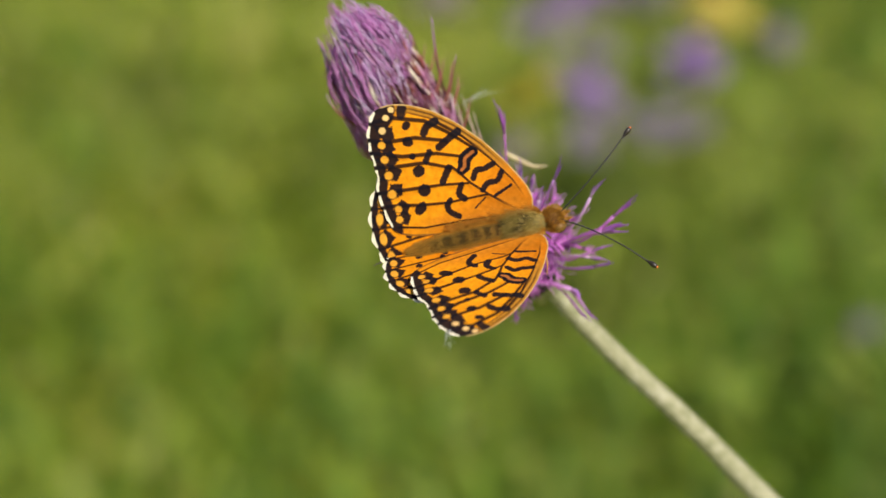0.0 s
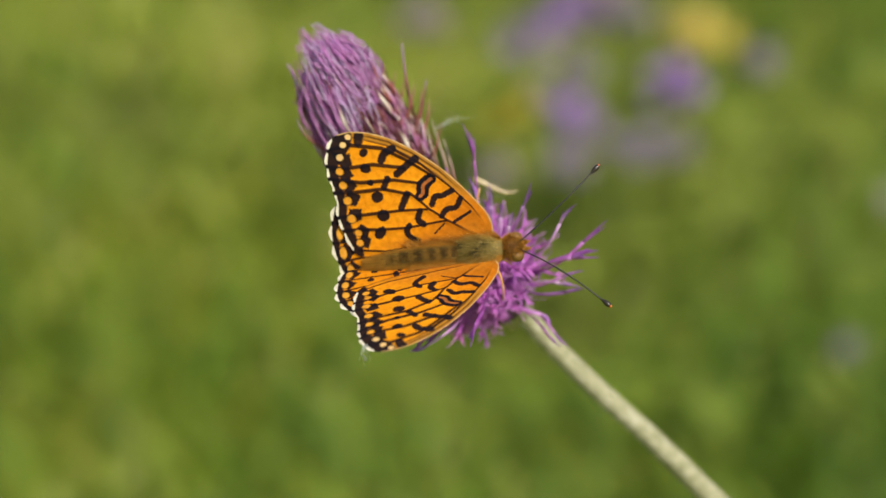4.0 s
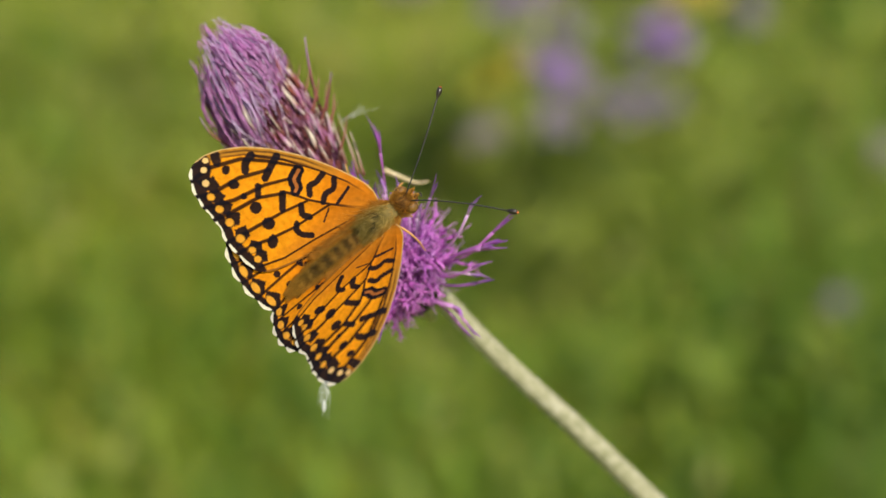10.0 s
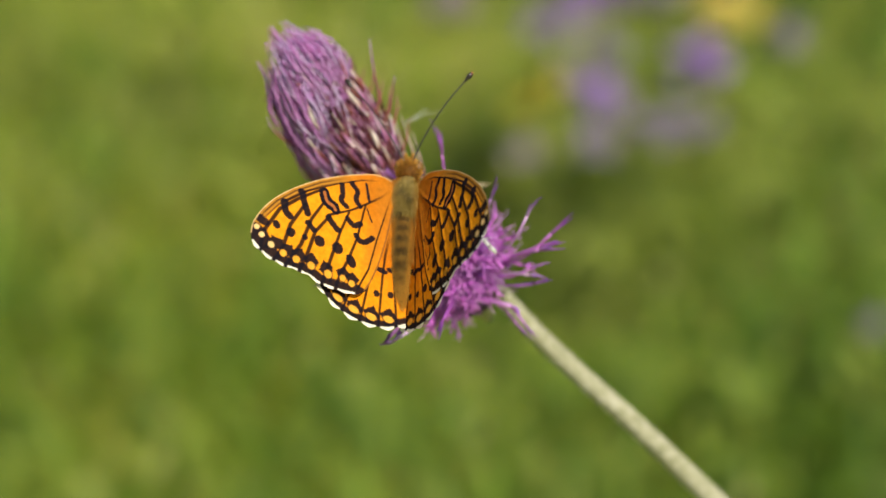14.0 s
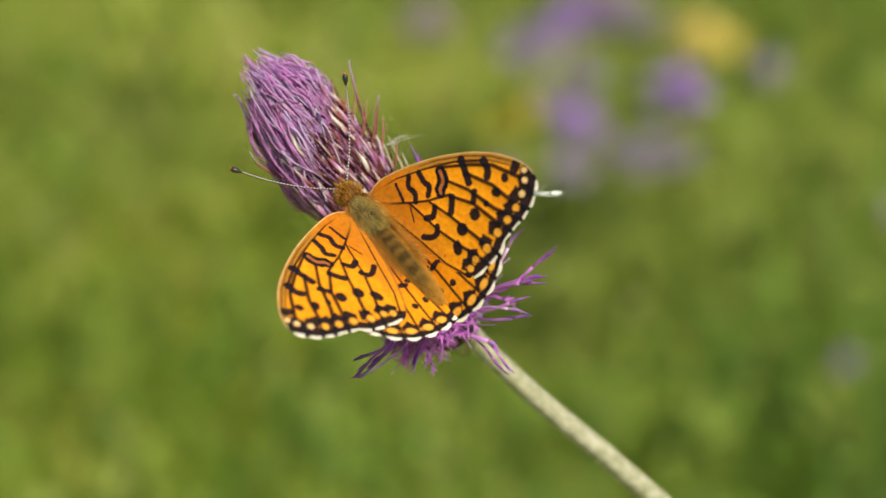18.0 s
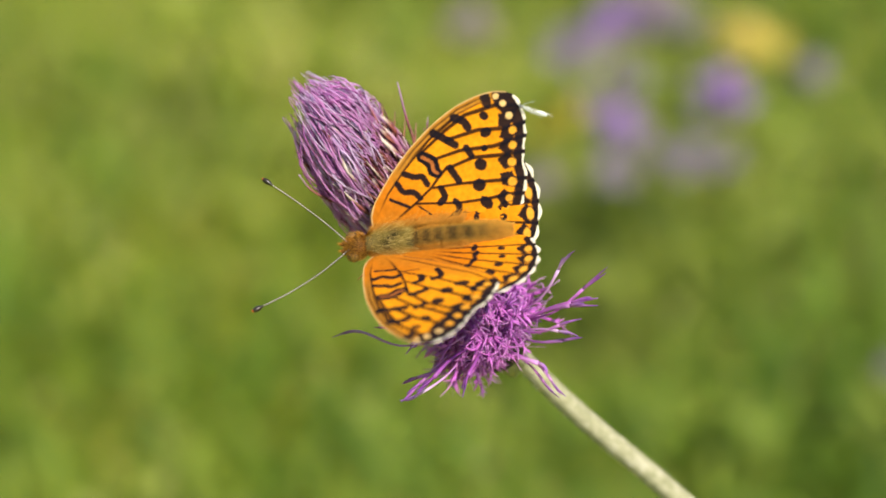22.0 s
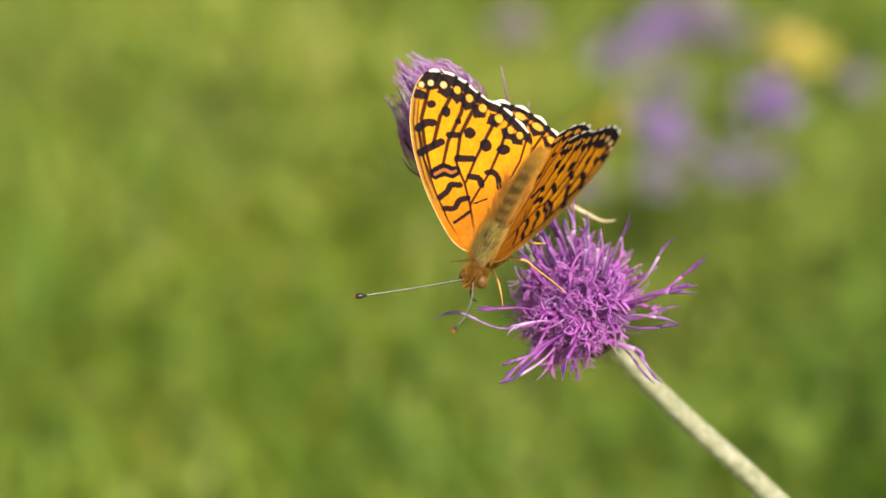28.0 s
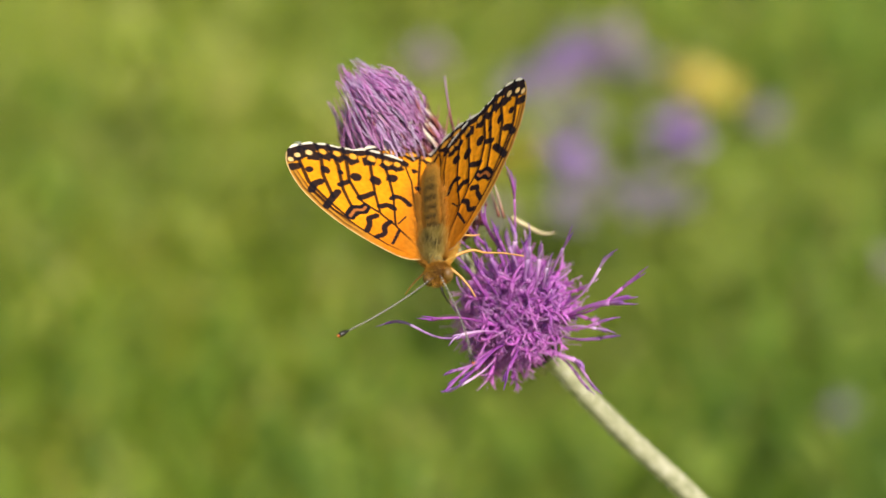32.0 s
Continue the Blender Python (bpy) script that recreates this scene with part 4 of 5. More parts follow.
def wing_mesh(name, outline, centre, pigment, side, around=640, rings=120, scallop=None, veins=()):
    edge = bend(outline + outline[:1], 1400)
    d = np.r_[0, np.cumsum(np.linalg.norm(np.diff(edge, axis=0), axis=1))]
    at = np.linspace(0, d[-1], around + 1)[:-1]
    edge = np.stack([np.interp(at, d, edge[:, 0]), np.interp(at, d, edge[:, 1])], -1)
    if scallop:
        margin, step, depth, phase = scallop
        e, sp = arc_along(edge, margin)
        push = depth * np.cos((sp - phase) * 2 * np.pi / step) * (1 - ease(e, 0.3, 0.8))
        out = edge - centre
        edge = edge + out / np.linalg.norm(out, axis=1, keepdims=True) * push[:, None]
    verts, cols, faces, first = [], [], [], 0
    for layer, count in ((1, rings), (-1, 24)):
        r = np.linspace(0, 1, count + 1)[1:] ** (0.8 if layer > 0 else 1)
        p = np.vstack([[centre], (np.array(centre) + r[:, None, None] * (edge - centre)[None]).reshape(-1, 2)])
        camber = 0.55 * np.cos((p[:, 1] + 3.5) / 8.0) - 0.016 * np.maximum(p[:, 0], 0) ** 1.35 * 0.3
        rr = np.r_[0, np.repeat(r, around)]
        z = camber if layer > 0 else camber - 0.16 * (1 - rr ** 6)
        if layer > 0:
            z = z + 0.05 * fleck(p, 0.8) * (1 - rr ** 6)
            for line in veins:
                z = z + 0.12 * np.exp(-(gap(p, line) / 0.45) ** 2) * (1 - rr ** 8)
        verts.append(np.c_[p[:, 0] * side, p[:, 1], z])
        cols.append(pigment(p) if layer > 0 else under_pigment(p))
        j = np.arange(around)
        k = (j + 1) % around
        fan = np.stack([0 * j, 1 + j, 1 + k], -1)
        quads = np.concatenate([np.stack([1 + i * around + j, 1 + (i + 1) * around + j, 1 + (i + 1) * around + k, 1 + i * around + k], -1) for i in range(count - 1)])
        flip = layer * side < 0
        for arr in (fan, quads):
            arr = arr[:, ::-1] if not flip else arr
            faces.extend((arr + first).tolist())
        first += len(p)
    me = bpy.data.meshes.new(name)
    me.from_pydata((np.concatenate(verts) * MM).tolist(), [], faces)
    att = me.color_attributes.new("pigment", "FLOAT_COLOR", "POINT")
    att.data.foreach_set("color", np.c_[np.concatenate(cols), np.ones(first)].astype(np.float32).ravel())
    me.materials.append(WING)
    me.polygons.foreach_set("use_smooth", [True] * len(me.polygons))
    return me


wings = {}
for side in (1, -1):
    wings["fore", side] = part("forewing", wing_mesh("forewing", FORE_OUT, (13.0, -2.0), forewing_pigment, side, scallop=(FORE_MARGIN, 2.42, 0.10, 0.6), veins=FORE_VEINS), butterfly, "orange forewing with black bars, round spots and a white fringe")
    wings["hind", side] = part("hindwing", wing_mesh("hindwing", HIND_OUT, (8.0, -8.5), hindwing_pigment, side, 600, 110, (HIND_MARGIN, HIND_STEP, 0.20, HIND_PHASE)), butterfly, "orange hindwing with a scalloped black and white edge")

# seed fluff caught on the tip of one wing; it dangles from there
s = Shape()
for k in range(16):
    d = np.array([0.95, 0.0, 0.1]) * rng.uniform(1.6, 5.0) + rng.normal(0, 0.5, 3)
    p = rng.normal(0, 0.2, 3)
    s.tube([p, p + d * 0.5 + rng.normal(0, 0.3, 3), p + d], [0.04, 0.03, 0.012], 3, (0.8, 0.8, 0.75))
ball(s, (3.0, 0.0, 0.4), (0.9, 0.3, 0.10), (0.8, 0.8, 0.75), 6, 8)
fluff = part("seed_fluff", s.mesh("seed_fluff", DOWN), wings["fore", 1], "white downy seed fluff caught on the wing tip")

# body
s = Shape()
ball(s, (0, 0.6, 0.2), (2.05, 3.7, 2.0), (0.1, 0.1, 0.03), 16, 20)
thorax = part("thorax", s.mesh("thorax", BODY), butterfly, "furry olive-brown thorax")
s = Shape()
t = np.linspace(0, 1, 40)
ab = bend([(0, -2.2, 0.3), (0, -6, 0.6), (0, -11, 0.4), (0, -16.2, -0.2)], 40)
AB_RADIUS = [1.25, 1.35, 1.25, 0.9, 0.2]
s.tube(ab, (1.0 + 0.06 * np.abs(np.sin(t * np.pi * 8))) * np.interp(t, [0, 0.15, 0.55, 0.85, 1], AB_RADIUS), 16)
abdomen = part("abdomen", s.mesh("abdomen", BELLY), butterfly, "ringed orange-brown furry abdomen")
s = Shape()
ball(s, (0, 4.7, 0.3), (1.6, 1.45, 1.35), (0.2, 0.1, 0.03), 12, 14)
crown = part("head", s.mesh("head", BELLY), butterfly)
for side in (-1, 1):
    s = Shape()
    ball(s, (side * 1.32, 5.35, 0.35), (0.78, 0.95, 1.0), (0.1, 0.05, 0.02), 14, 18)
    part("eye", s.mesh("eye", EYE), crown, "rounded golden-brown compound eye")
    s = Shape()
    s.tube(bend([(side * 0.45, 5.6, 0.0), (side * 0.55, 6.5, 0.35), (side * 0.4, 7.1, 0.9)], 8), [0.3, 0.38, 0.42, 0.42, 0.38, 0.3, 0.2, 0.06], 7)
    part("palp", s.mesh("palp", BELLY), crown)
s = Shape()
s.tube(bend([(0, 6.0, -0.3), (0, 6.9, -1.0), (0, 7.0, -2.6), (0.1, 6.6, -4.0)], 10), np.linspace(0.18, 0.09, 10), 6)
part("proboscis", s.mesh("proboscis", CHITIN), crown)


def coat(name, parent, count, spot, seed):
    """Fine hairs over a rounded body part; spot gives root, outward way, lie, length and colour."""
    g = np.random.default_rng(seed)
    s = Shape()
    for _ in range(count):
        p, o, lie, length, c = spot(g)
        tip = p + o * length * g.uniform(0.03, 0.16) + np.asarray(lie) * length * g.uniform(0.6, 1.2) + g.normal(0, 0.10, 3) * length
        c = np.clip(np.asarray(c) * g.uniform(0.93, 1.07), 0, 0.9)
        s.tube([p - o * 0.1, p * 0.55 + tip * 0.45 + o * 0.10, tip], [0.021, 0.018, 0.006], 3, np.array([c * 0.65, c, c * 1.25]))
    return tagged(part(name, s.mesh(name, FUR), parent), kind="stuff")


OLIVE, DARK, RUST, HONEY = (0.29, 0.215, 0.045), (0.030, 0.026, 0.012), (0.62, 0.22, 0.012), (0.64, 0.33, 0.04)


def on_thorax(g):
    o = g.normal(size=3)
    o[2] = abs(o[2]) - 0.25
    o /= np.linalg.norm(o)
    p = np.array([0, 0.6, 0.2]) + o * (2.0, 3.6, 1.95)
    flank = float(ease(np.array(abs(p[0])), 0.6, 1.7))
    dim = float(ease(np.array(math.sin(p[1] * 1.9 + 1.2 * math.sin(p[0] * 2.6))), 0.1, 0.9))
    c = blend(blend(OLIVE, DARK, 0.7 * dim), (0.66, 0.33, 0.035), min(1.0, flank * 0.85 + (0.6 if p[1] > 3.0 else 0)))
    if g.random() < 0.18:
        c = (0.74, 0.54, 0.17)
    lie = np.array([0.45 * o[0], -0.75, 0.0])
    return p, o, lie, g.uniform(0.9, 1.7) + 0.8 * flank, c


def on_abdomen(g):
    t = g.uniform(0, 0.97)
    a = g.uniform(-0.4, math.pi + 0.4)
    p = ab[int(t * 39)] + np.array([0, g.uniform(-0.2, 0.2), 0])
    r = np.interp(t, [0, 0.15, 0.55, 0.85, 1], AB_RADIUS)
    o = np.array([math.cos(a), 0, math.sin(a)])
    f = (t * 7.5 + 0.10 * g.normal()) % 1.0
    patch = float(ease(np.array(f), 0.10, 0.25)) * (1 - float(ease(np.array(f), 0.68, 0.82))) * (1 - float(ease(np.array(abs(o[0])), 0.35, 0.75))) * (1 - float(ease(np.array(t), 0.55, 0.9)))
    back = (1 - float(ease(np.array(abs(o[0])), 0.45, 0.85))) * (1 - float(ease(np.array(t), 0.6, 0.95)))
    c = blend(blend(RUST, HONEY, min(1.0, 0.25 + t)), (0.33, 0.20, 0.035), 0.75 * back)
    c = blend(c, DARK, 0.75 * patch)
    return p + o * r, o, np.array([0.3 * o[0], -0.8, 0]), g.uniform(0.6, 1.3) + 0.9 * abs(o[0]) ** 3 * (1 - t), c


def on_head(g):
    o = g.normal(size=3)
    o /= np.linalg.norm(o)
    return np.array([0, 4.7, 0.3]) + o * (1.6, 1.45, 1.3), o, o * 0.5 + np.array([0, 0.3, 0.25]), g.uniform(0.45, 0.95), blend((0.40, 0.17, 0.02), (0.78, 0.42, 0.06), g.random())


def on_palps(g):
    side = 1 if g.random() < 0.5 else -1
    t = g.random()
    o = g.normal(size=3)
    o /= np.linalg.norm(o)
    return np.array([side * 0.5, 5.7 + 1.3 * t, 0.05 + 0.8 * t]) + o * 0.35 * (1.1 - t), o, np.array([0, 0.8, 0.3]), 0.6, HONEY


def on_flank(g):
    side = 1 if g.random() < 0.5 else -1
    y = g.uniform(-9.0, 3.4)
    w = np.interp(y, [-9, -2, 1, 3.4], [1.25, 1.6, 1.95, 1.5])
    p = np.array([side * w * g.uniform(0.75, 1.0), y, 0.9 + 0.5 * g.random()])
    o = np.array([side * 0.8, 0, 0.6])
    c = blend(blend(OLIVE, RUST, 0.55 + 0.4 * g.random()), (0.66, 0.34, 0.05), 0.6 * g.random())
    return p, o, np.array([side * g.uniform(0.25, 0.8), -0.75, 0.12]), g.uniform(1.2, 2.6), c


coat("flank_fur", thorax, 5200, on_flank, 11)
coat("fur", thorax, 12000, on_thorax, 5)
coat("fur", abdomen, 12000, on_abdomen, 6)
coat("fur", crown, 2900, on_head, 8)
coat("palp_fur", crown, 260, on_palps, 9)

feelers = {}
for side in (-1, 1):
    s = Shape()
    line = bend([(side * 0.5, 5.9, 1.0), (side * 2.8, 9.75, 2.55), (side * 5.6, 13.7, 3.4), (side * 8.3, 17.0, 3.55)], 97)
    ring = np.where((np.arange(97) % 3 < 1)[:, None], (0.60, 0.55, 0.46), (0.07, 0.055, 0.04))
    s.tube(line, 0.098 + 0.010 * (np.arange(97) % 3 < 1), 8, ring)
    # the upper side is dark, the lower one ringed with pale scales
    upper = (np.sin(np.arange(8) * np.pi / 4) > -0.1)[None, :, None]
    s.c[0] = np.where(upper, s.c[0].reshape(97, 8, 3) * 0.10 + 0.006, s.c[0].reshape(97, 8, 3)).reshape(-1, 3)
    feeler = feelers[side] = part("antenna", s.mesh("antenna", RINGED), butterfly, "slender antenna with pale rings and a dark club")
    s = Shape()
    d = (line[-1] - line[-2]) / np.linalg.norm(line[-1] - line[-2])
    u = np.linspace(0, 1, 8)
    s.tube(line[-1] + np.outer(u * 1.7 - 0.4, d), 0.09 + 0.30 * np.sin(u * 2.4) ** 1.5, 8)
    part("club", s.mesh("club", CHITIN), feeler, "black club")
    s = Shape()
    ball(s, line[-1] + d * 1.27, (0.24, 0.24, 0.24), (0.5, 0.1, 0.02), 7, 8)
    part("club_tip", s.mesh("club_tip", CLUB), feeler, "rust-red tip")
    stance = (
        [(1.0, 2.6, -1.4), (2.0, 3.4, -2.6), (2.8, 4.6, -3.8), (3.2, 5.6, -5.2)],
        [(1.0, 0.8, -1.4), (3.8, -0.8, -2.8), (5.4, -0.6, -3.8), (8.0, 0.0, -4.4), (10.4, 0.6, -5.4)],
        [(1.0, -0.4, -1.4), (2.6, -2.2, -0.9), (4.1, -3.9, -3.3), (4.8, -4.8, -4.4)],
    ) if side < 0 else (
        [(1.0, 2.6, -1.4), (1.2, 3.2, -0.9), (1.5, 3.9, -2.0), (1.8, 4.2, -2.6)],
        [(1.0, 1.2, -1.4), (2.4, 2.3, -1.2), (4.6, 2.8, -2.2), (6.4, 2.5, -4.0)],
        [(1.0, -0.4, -1.4), (2.6, -2.2, -0.9), (4.1, -3.9, -3.3), (4.8, -4.8, -4.4)],
    )
    for joints in stance:
        s = Shape()
        line = bend([(side * x, y, z) for x, y, z in joints], 18)
        knots = 0.03 * np.abs(np.sin(np.arange(18) * 1.1))
        s.tube(line, np.interp(np.arange(18), [0, 5, 11, 17], [0.24, 0.17, 0.11, 0.06]) + knots, 7)
        part("leg", s.mesh("leg", LEG), butterfly, "thin tan leg")


# ---- what moves ----
def sit(x, y, z, heading, pitch, roll):
    return SUBJECT @ Matrix.Translation((x * MM, y * MM, z * MM)) @ pose(0, 0, 0, 0, 0, heading) @ pose(0, 0, 0, pitch, 0, 0) @ pose(0, 0, 0, 0, roll, 0)


def raised(hinge, side, lift, sweep, twist):
    x, y, z = hinge
    return Matrix.Translation((side * x * MM, y * MM, z * MM)) @ pose(0, 0, 0, 0, -side * lift, 0) @ pose(0, 0, 0, 0, 0, -side * sweep) @ pose(0, 0, 0, twist, 0, 0)


def beat(side, rows):
    walk(wings["fore", side], [(t, raised(HINGE, side, lift, sweep, twist)) for t, lift, sweep, twist in rows])
    walk(wings["hind", side], [(t, raised(HIND, side, lift - 1.5, 0.5 * sweep + 9.0, 0.5 * twist)) for t, lift, sweep, twist in rows])


def aimed(side, x, y, z, spin):
    """Turns an antenna about its root so that its tip points there, and about its own length."""
    root = Vector((side * 0.5, 5.9, 1.0))
    rest = Vector((side * 8.42, 17.12, 3.53)) - root
    turn = rest.rotation_difference(Vector((x, y, z)) - root).to_matrix().to_4x4()
    return Matrix.Translation(root * MM) @ turn @ Matrix.Rotation(radians(spin), 4, rest) @ Matrix.Translation(-root * MM)


def nodding(turn, drop):
    p = Vector(BUD_PIVOT) * MM
    return HOLD @ Matrix.Translation((0, -drop * MM, 0)) @ Matrix.Translation(p) @ pose(0, 0, 0, 0, 0, turn) @ Matrix.Translation(-p) @ HOLD.inverted() @ BM


def leaning(x, y, lean):
    m = Matrix.Translation(Vector(HEAD) * MM)
    return HOLD @ Matrix.Translation((x * MM, y * MM, 0)) @ m @ pose(0, 0, 0, 0, 0, -lean) @ m.inverted()


def motions():
    walk(stem, [(t, leaning(x, y, lean)) for t, x, y, lean in ((0, 0.35, 0.35, 4.1), (1, 0.35, 0.35, 4.5), (2, 0.35, 0.35, 1.6), (3, 0.35, 0.35, 4.2), (4, 0.35, 0.35, 3.7), (7, 0.3, 0.3, 0.9), (8, 0.8, 0.8, 4.9), (9, 1, 1, 4), (10, 1.05, 1.07, 5.8), (11, 1.11, 1.15, 4.8), (12, 1.16, 1.22, 4), (13, 1.22, 1.29, 4.3), (14, 1.27, 1.36, 4.4), (17, 0.26, 0.26, 1.1), (18, 0.13, 0.13, 0.7), (19, 0, 0, 0.2), (20, 0, 0, -0.1), (21, 0, 0, 0.2), (22, 0, 0, 0.8), (23, 0, 0, 1.1), (24, 0, 0, 0.8), (25, 0, 0, -0.9), (28, 0, 0, 1.2), (29, 0, 0, 1.2), (30, 0, 0, 0.9), (31, 0, 0, 1.5), (32, 0, 0, 1.5))])
    hang = [(0, -11, 116), (2, -14, 81), (4, -25, 112), (6.5, -19, 57), (7.5, 11, 46), (9, -10, 36), (10, -5, 36), (11, -16, 41), (12, -24, 53), (13, -44, 76), (14.5, -21, 126), (16.5, -30, 85), (17, -21, 75), (19, 6, 56), (20, -16, 73), (21, -44, 43), (22, -63, 14), (23, -40, 70), (23.5, -61, 137), (24, -82, 204), (25, -45, 132), (28, -22, 114), (30, -5, 119), (32, -21, 89)]
    walk(fluff, [(t, Matrix.Translation((25.6 * MM, -1.2 * MM, 0.2 * MM)) @ pose(0, 0, 0, 0, tip, 0) @ pose(0, 0, 0, 0, 0, turn)) for t, turn, tip in hang])
    walk(bud, [(t, nodding(turn, drop)) for t, turn, drop in ((0.0, 0, 0), (14.5, 0, 0), (17.0, 7.0, 0.2), (20.0, 7.0, 0.1), (22.0, 8.0, 0.3), (25.0, 9.0, 0.9), (28.0, 6.5, 0.3), (30.0, 4.5, 0.1), (32.0, 4.5, 0.1))])
    for side, rows in ((-1, ((0, -7.7, 16.5, 5.1), (0.5, -8.5, 16.4, 4.8), (1, -7.9, 16.9, 4), (1.5, -8.5, 16.6, 4.1), (2, -8.2, 17.2, 3.4), (2.5, -6.9, 17.5, 3.5), (3, -8.8, 16.9, 3.5), (3.5, -7.9, 17.4, 2.1), (4, -9.1, 17.4, 2.8), (4.5, -7.9, 17.4, 3.4), (6.5, -9.8, 16.5, 0.1), (7, -7.3, 18.1, 2), (7.5, -8.5, 16.5, 3.2), (8, -9.4, 17.2, 0.2), (8.5, -8, 16.2, 5), (9, -10.1, 14.3, 1.6), (9.5, -9.2, 15.7, 1.5), (10, -8, 17.1, 1.1), (10.5, -8.9, 16.5, 0.6), (11, -9.5, 16.1, 0.8), (12, -9.2, 16.1, 2.9), (12.5, -8, 16.2, 3.3), (14.5, -8.3, 15.7, 2.7), (15, -8.9, 15.2, 2.7), (15.5, -9.4, 14.7, 2.6), (16, -10, 14.2, 2.6), (16.5, -10.5, 13.7, 2.5), (17, -11.1, 13.2, 2.5), (17.5, -10.2, 15.4, 4.5), (18, -10.2, 15.5, 4.7), (18.5, -10.1, 16.1, 3.5), (19, -9.4, 16.5, 4.7), (19.5, -11.5, 14.2, 6), (20, -9.6, 14.2, 5.7), (20.5, -11.6, 14.5, 4.5), (21, -10.1, 16.1, 5.2), (21.5, -7.5, 17.6, 4.6), (22, -6.7, 18, 1), (22.5, -5.1, 17.6, 2.9), (23, -2.5, 18.4, 1.5), (23.5, -5.6, 17, 4.4), (24, -6.3, 16.1, 5.9), (24.5, -3.7, 17, 6.3), (25, -2.9, 17.1, 6.5), (25.5, -3.1, 16.9, 6.7), (27.5, -5.6, 14.4, 8.9), (28, -4.9, 15, 8.7), (28.5, -5.4, 15.6, 7.6), (29, -4.9, 15.4, 8.1), (30, -6.7, 14.8, 7.6), (31, -5.7, 17.5, 1.2), (32, -3.1, 18.2, -1))), (1, ((0, 9.3, 14.6, 3.7), (0.5, 8.7, 15, 4.2), (1, 8.6, 15.9, 0.5), (1.5, 8.3, 15.8, 2.2), (2, 8.4, 15.8, 1.2), (2.5, 9.8, 16, 0), (3, 8.3, 15.9, 2.2), (3.5, 8.8, 15.6, -0.9), (4, 8.5, 15.6, 2.3), (4.5, 9.1, 16.4, -0.1), (6.5, 7, 15.9, 5.5), (7, 9.5, 16.2, 1.8), (7.5, 9, 14.8, 4), (8, 7.9, 16.2, 2.1), (8.5, 9.6, 14.9, 3.4), (9, 8.1, 14.7, 6.2), (9.5, 8, 15.1, 5.4), (10, 9.3, 14.9, 2.1), (10.5, 8.4, 15.8, 2.4), (11, 8.7, 15.1, 4.2), (12, 8.6, 14.7, 5.3), (12.5, 9, 14.1, 5.6), (13, 7.5, 15.4, 5.7), (13.5, 8.3, 15.6, 3.7), (14, 8, 16.6, 5.5), (14.5, 8.7, 16.5, 5.6), (15, 8.4, 16.7, 4.7), (15.5, 8.2, 16.9, 3.8), (16, 8, 17.2, 2.8), (16.5, 7.7, 17.4, 1.9), (17, 6.6, 17.3, 3.4), (17.5, 8.4, 16.2, 6.1), (18, 8.2, 15, 7.2), (18.5, 8, 16.2, 6.3), (19, 8.8, 15.6, 6.6), (19.5, 8.5, 15.4, 3.8), (21.5, 7.9, 15.7, 4.2), (22, 9.4, 14.9, -0.2), (22.5, 5.3, 9.6, 12.2), (23, 5.6, 10.4, 11.7), (23.5, 4.9, 10.5, 12), (24, 9, 16.8, 2.3), (24.5, 11.6, 13.9, 3.4), (25, 6, 12.9, 10), (25.5, 6.6, 13.5, 9.1), (27.5, 10.6, 15.5, 3.8), (28, 11.8, 14.5, 4), (28.5, 11.8, 14.2, 2.9), (29, 12.1, 12.9, 3.6), (30, 11, 13.2, 2.1), (31, 10.6, 13.1, 3.9), (32, 11.1, 12.5, 3.2)))):
        walk(feelers[side], [(t, aimed(side, x, y, z, 180 * min(1.0, max(0.0, (t - 14.5) / 2.5)))) for t, x, y, z in rows])
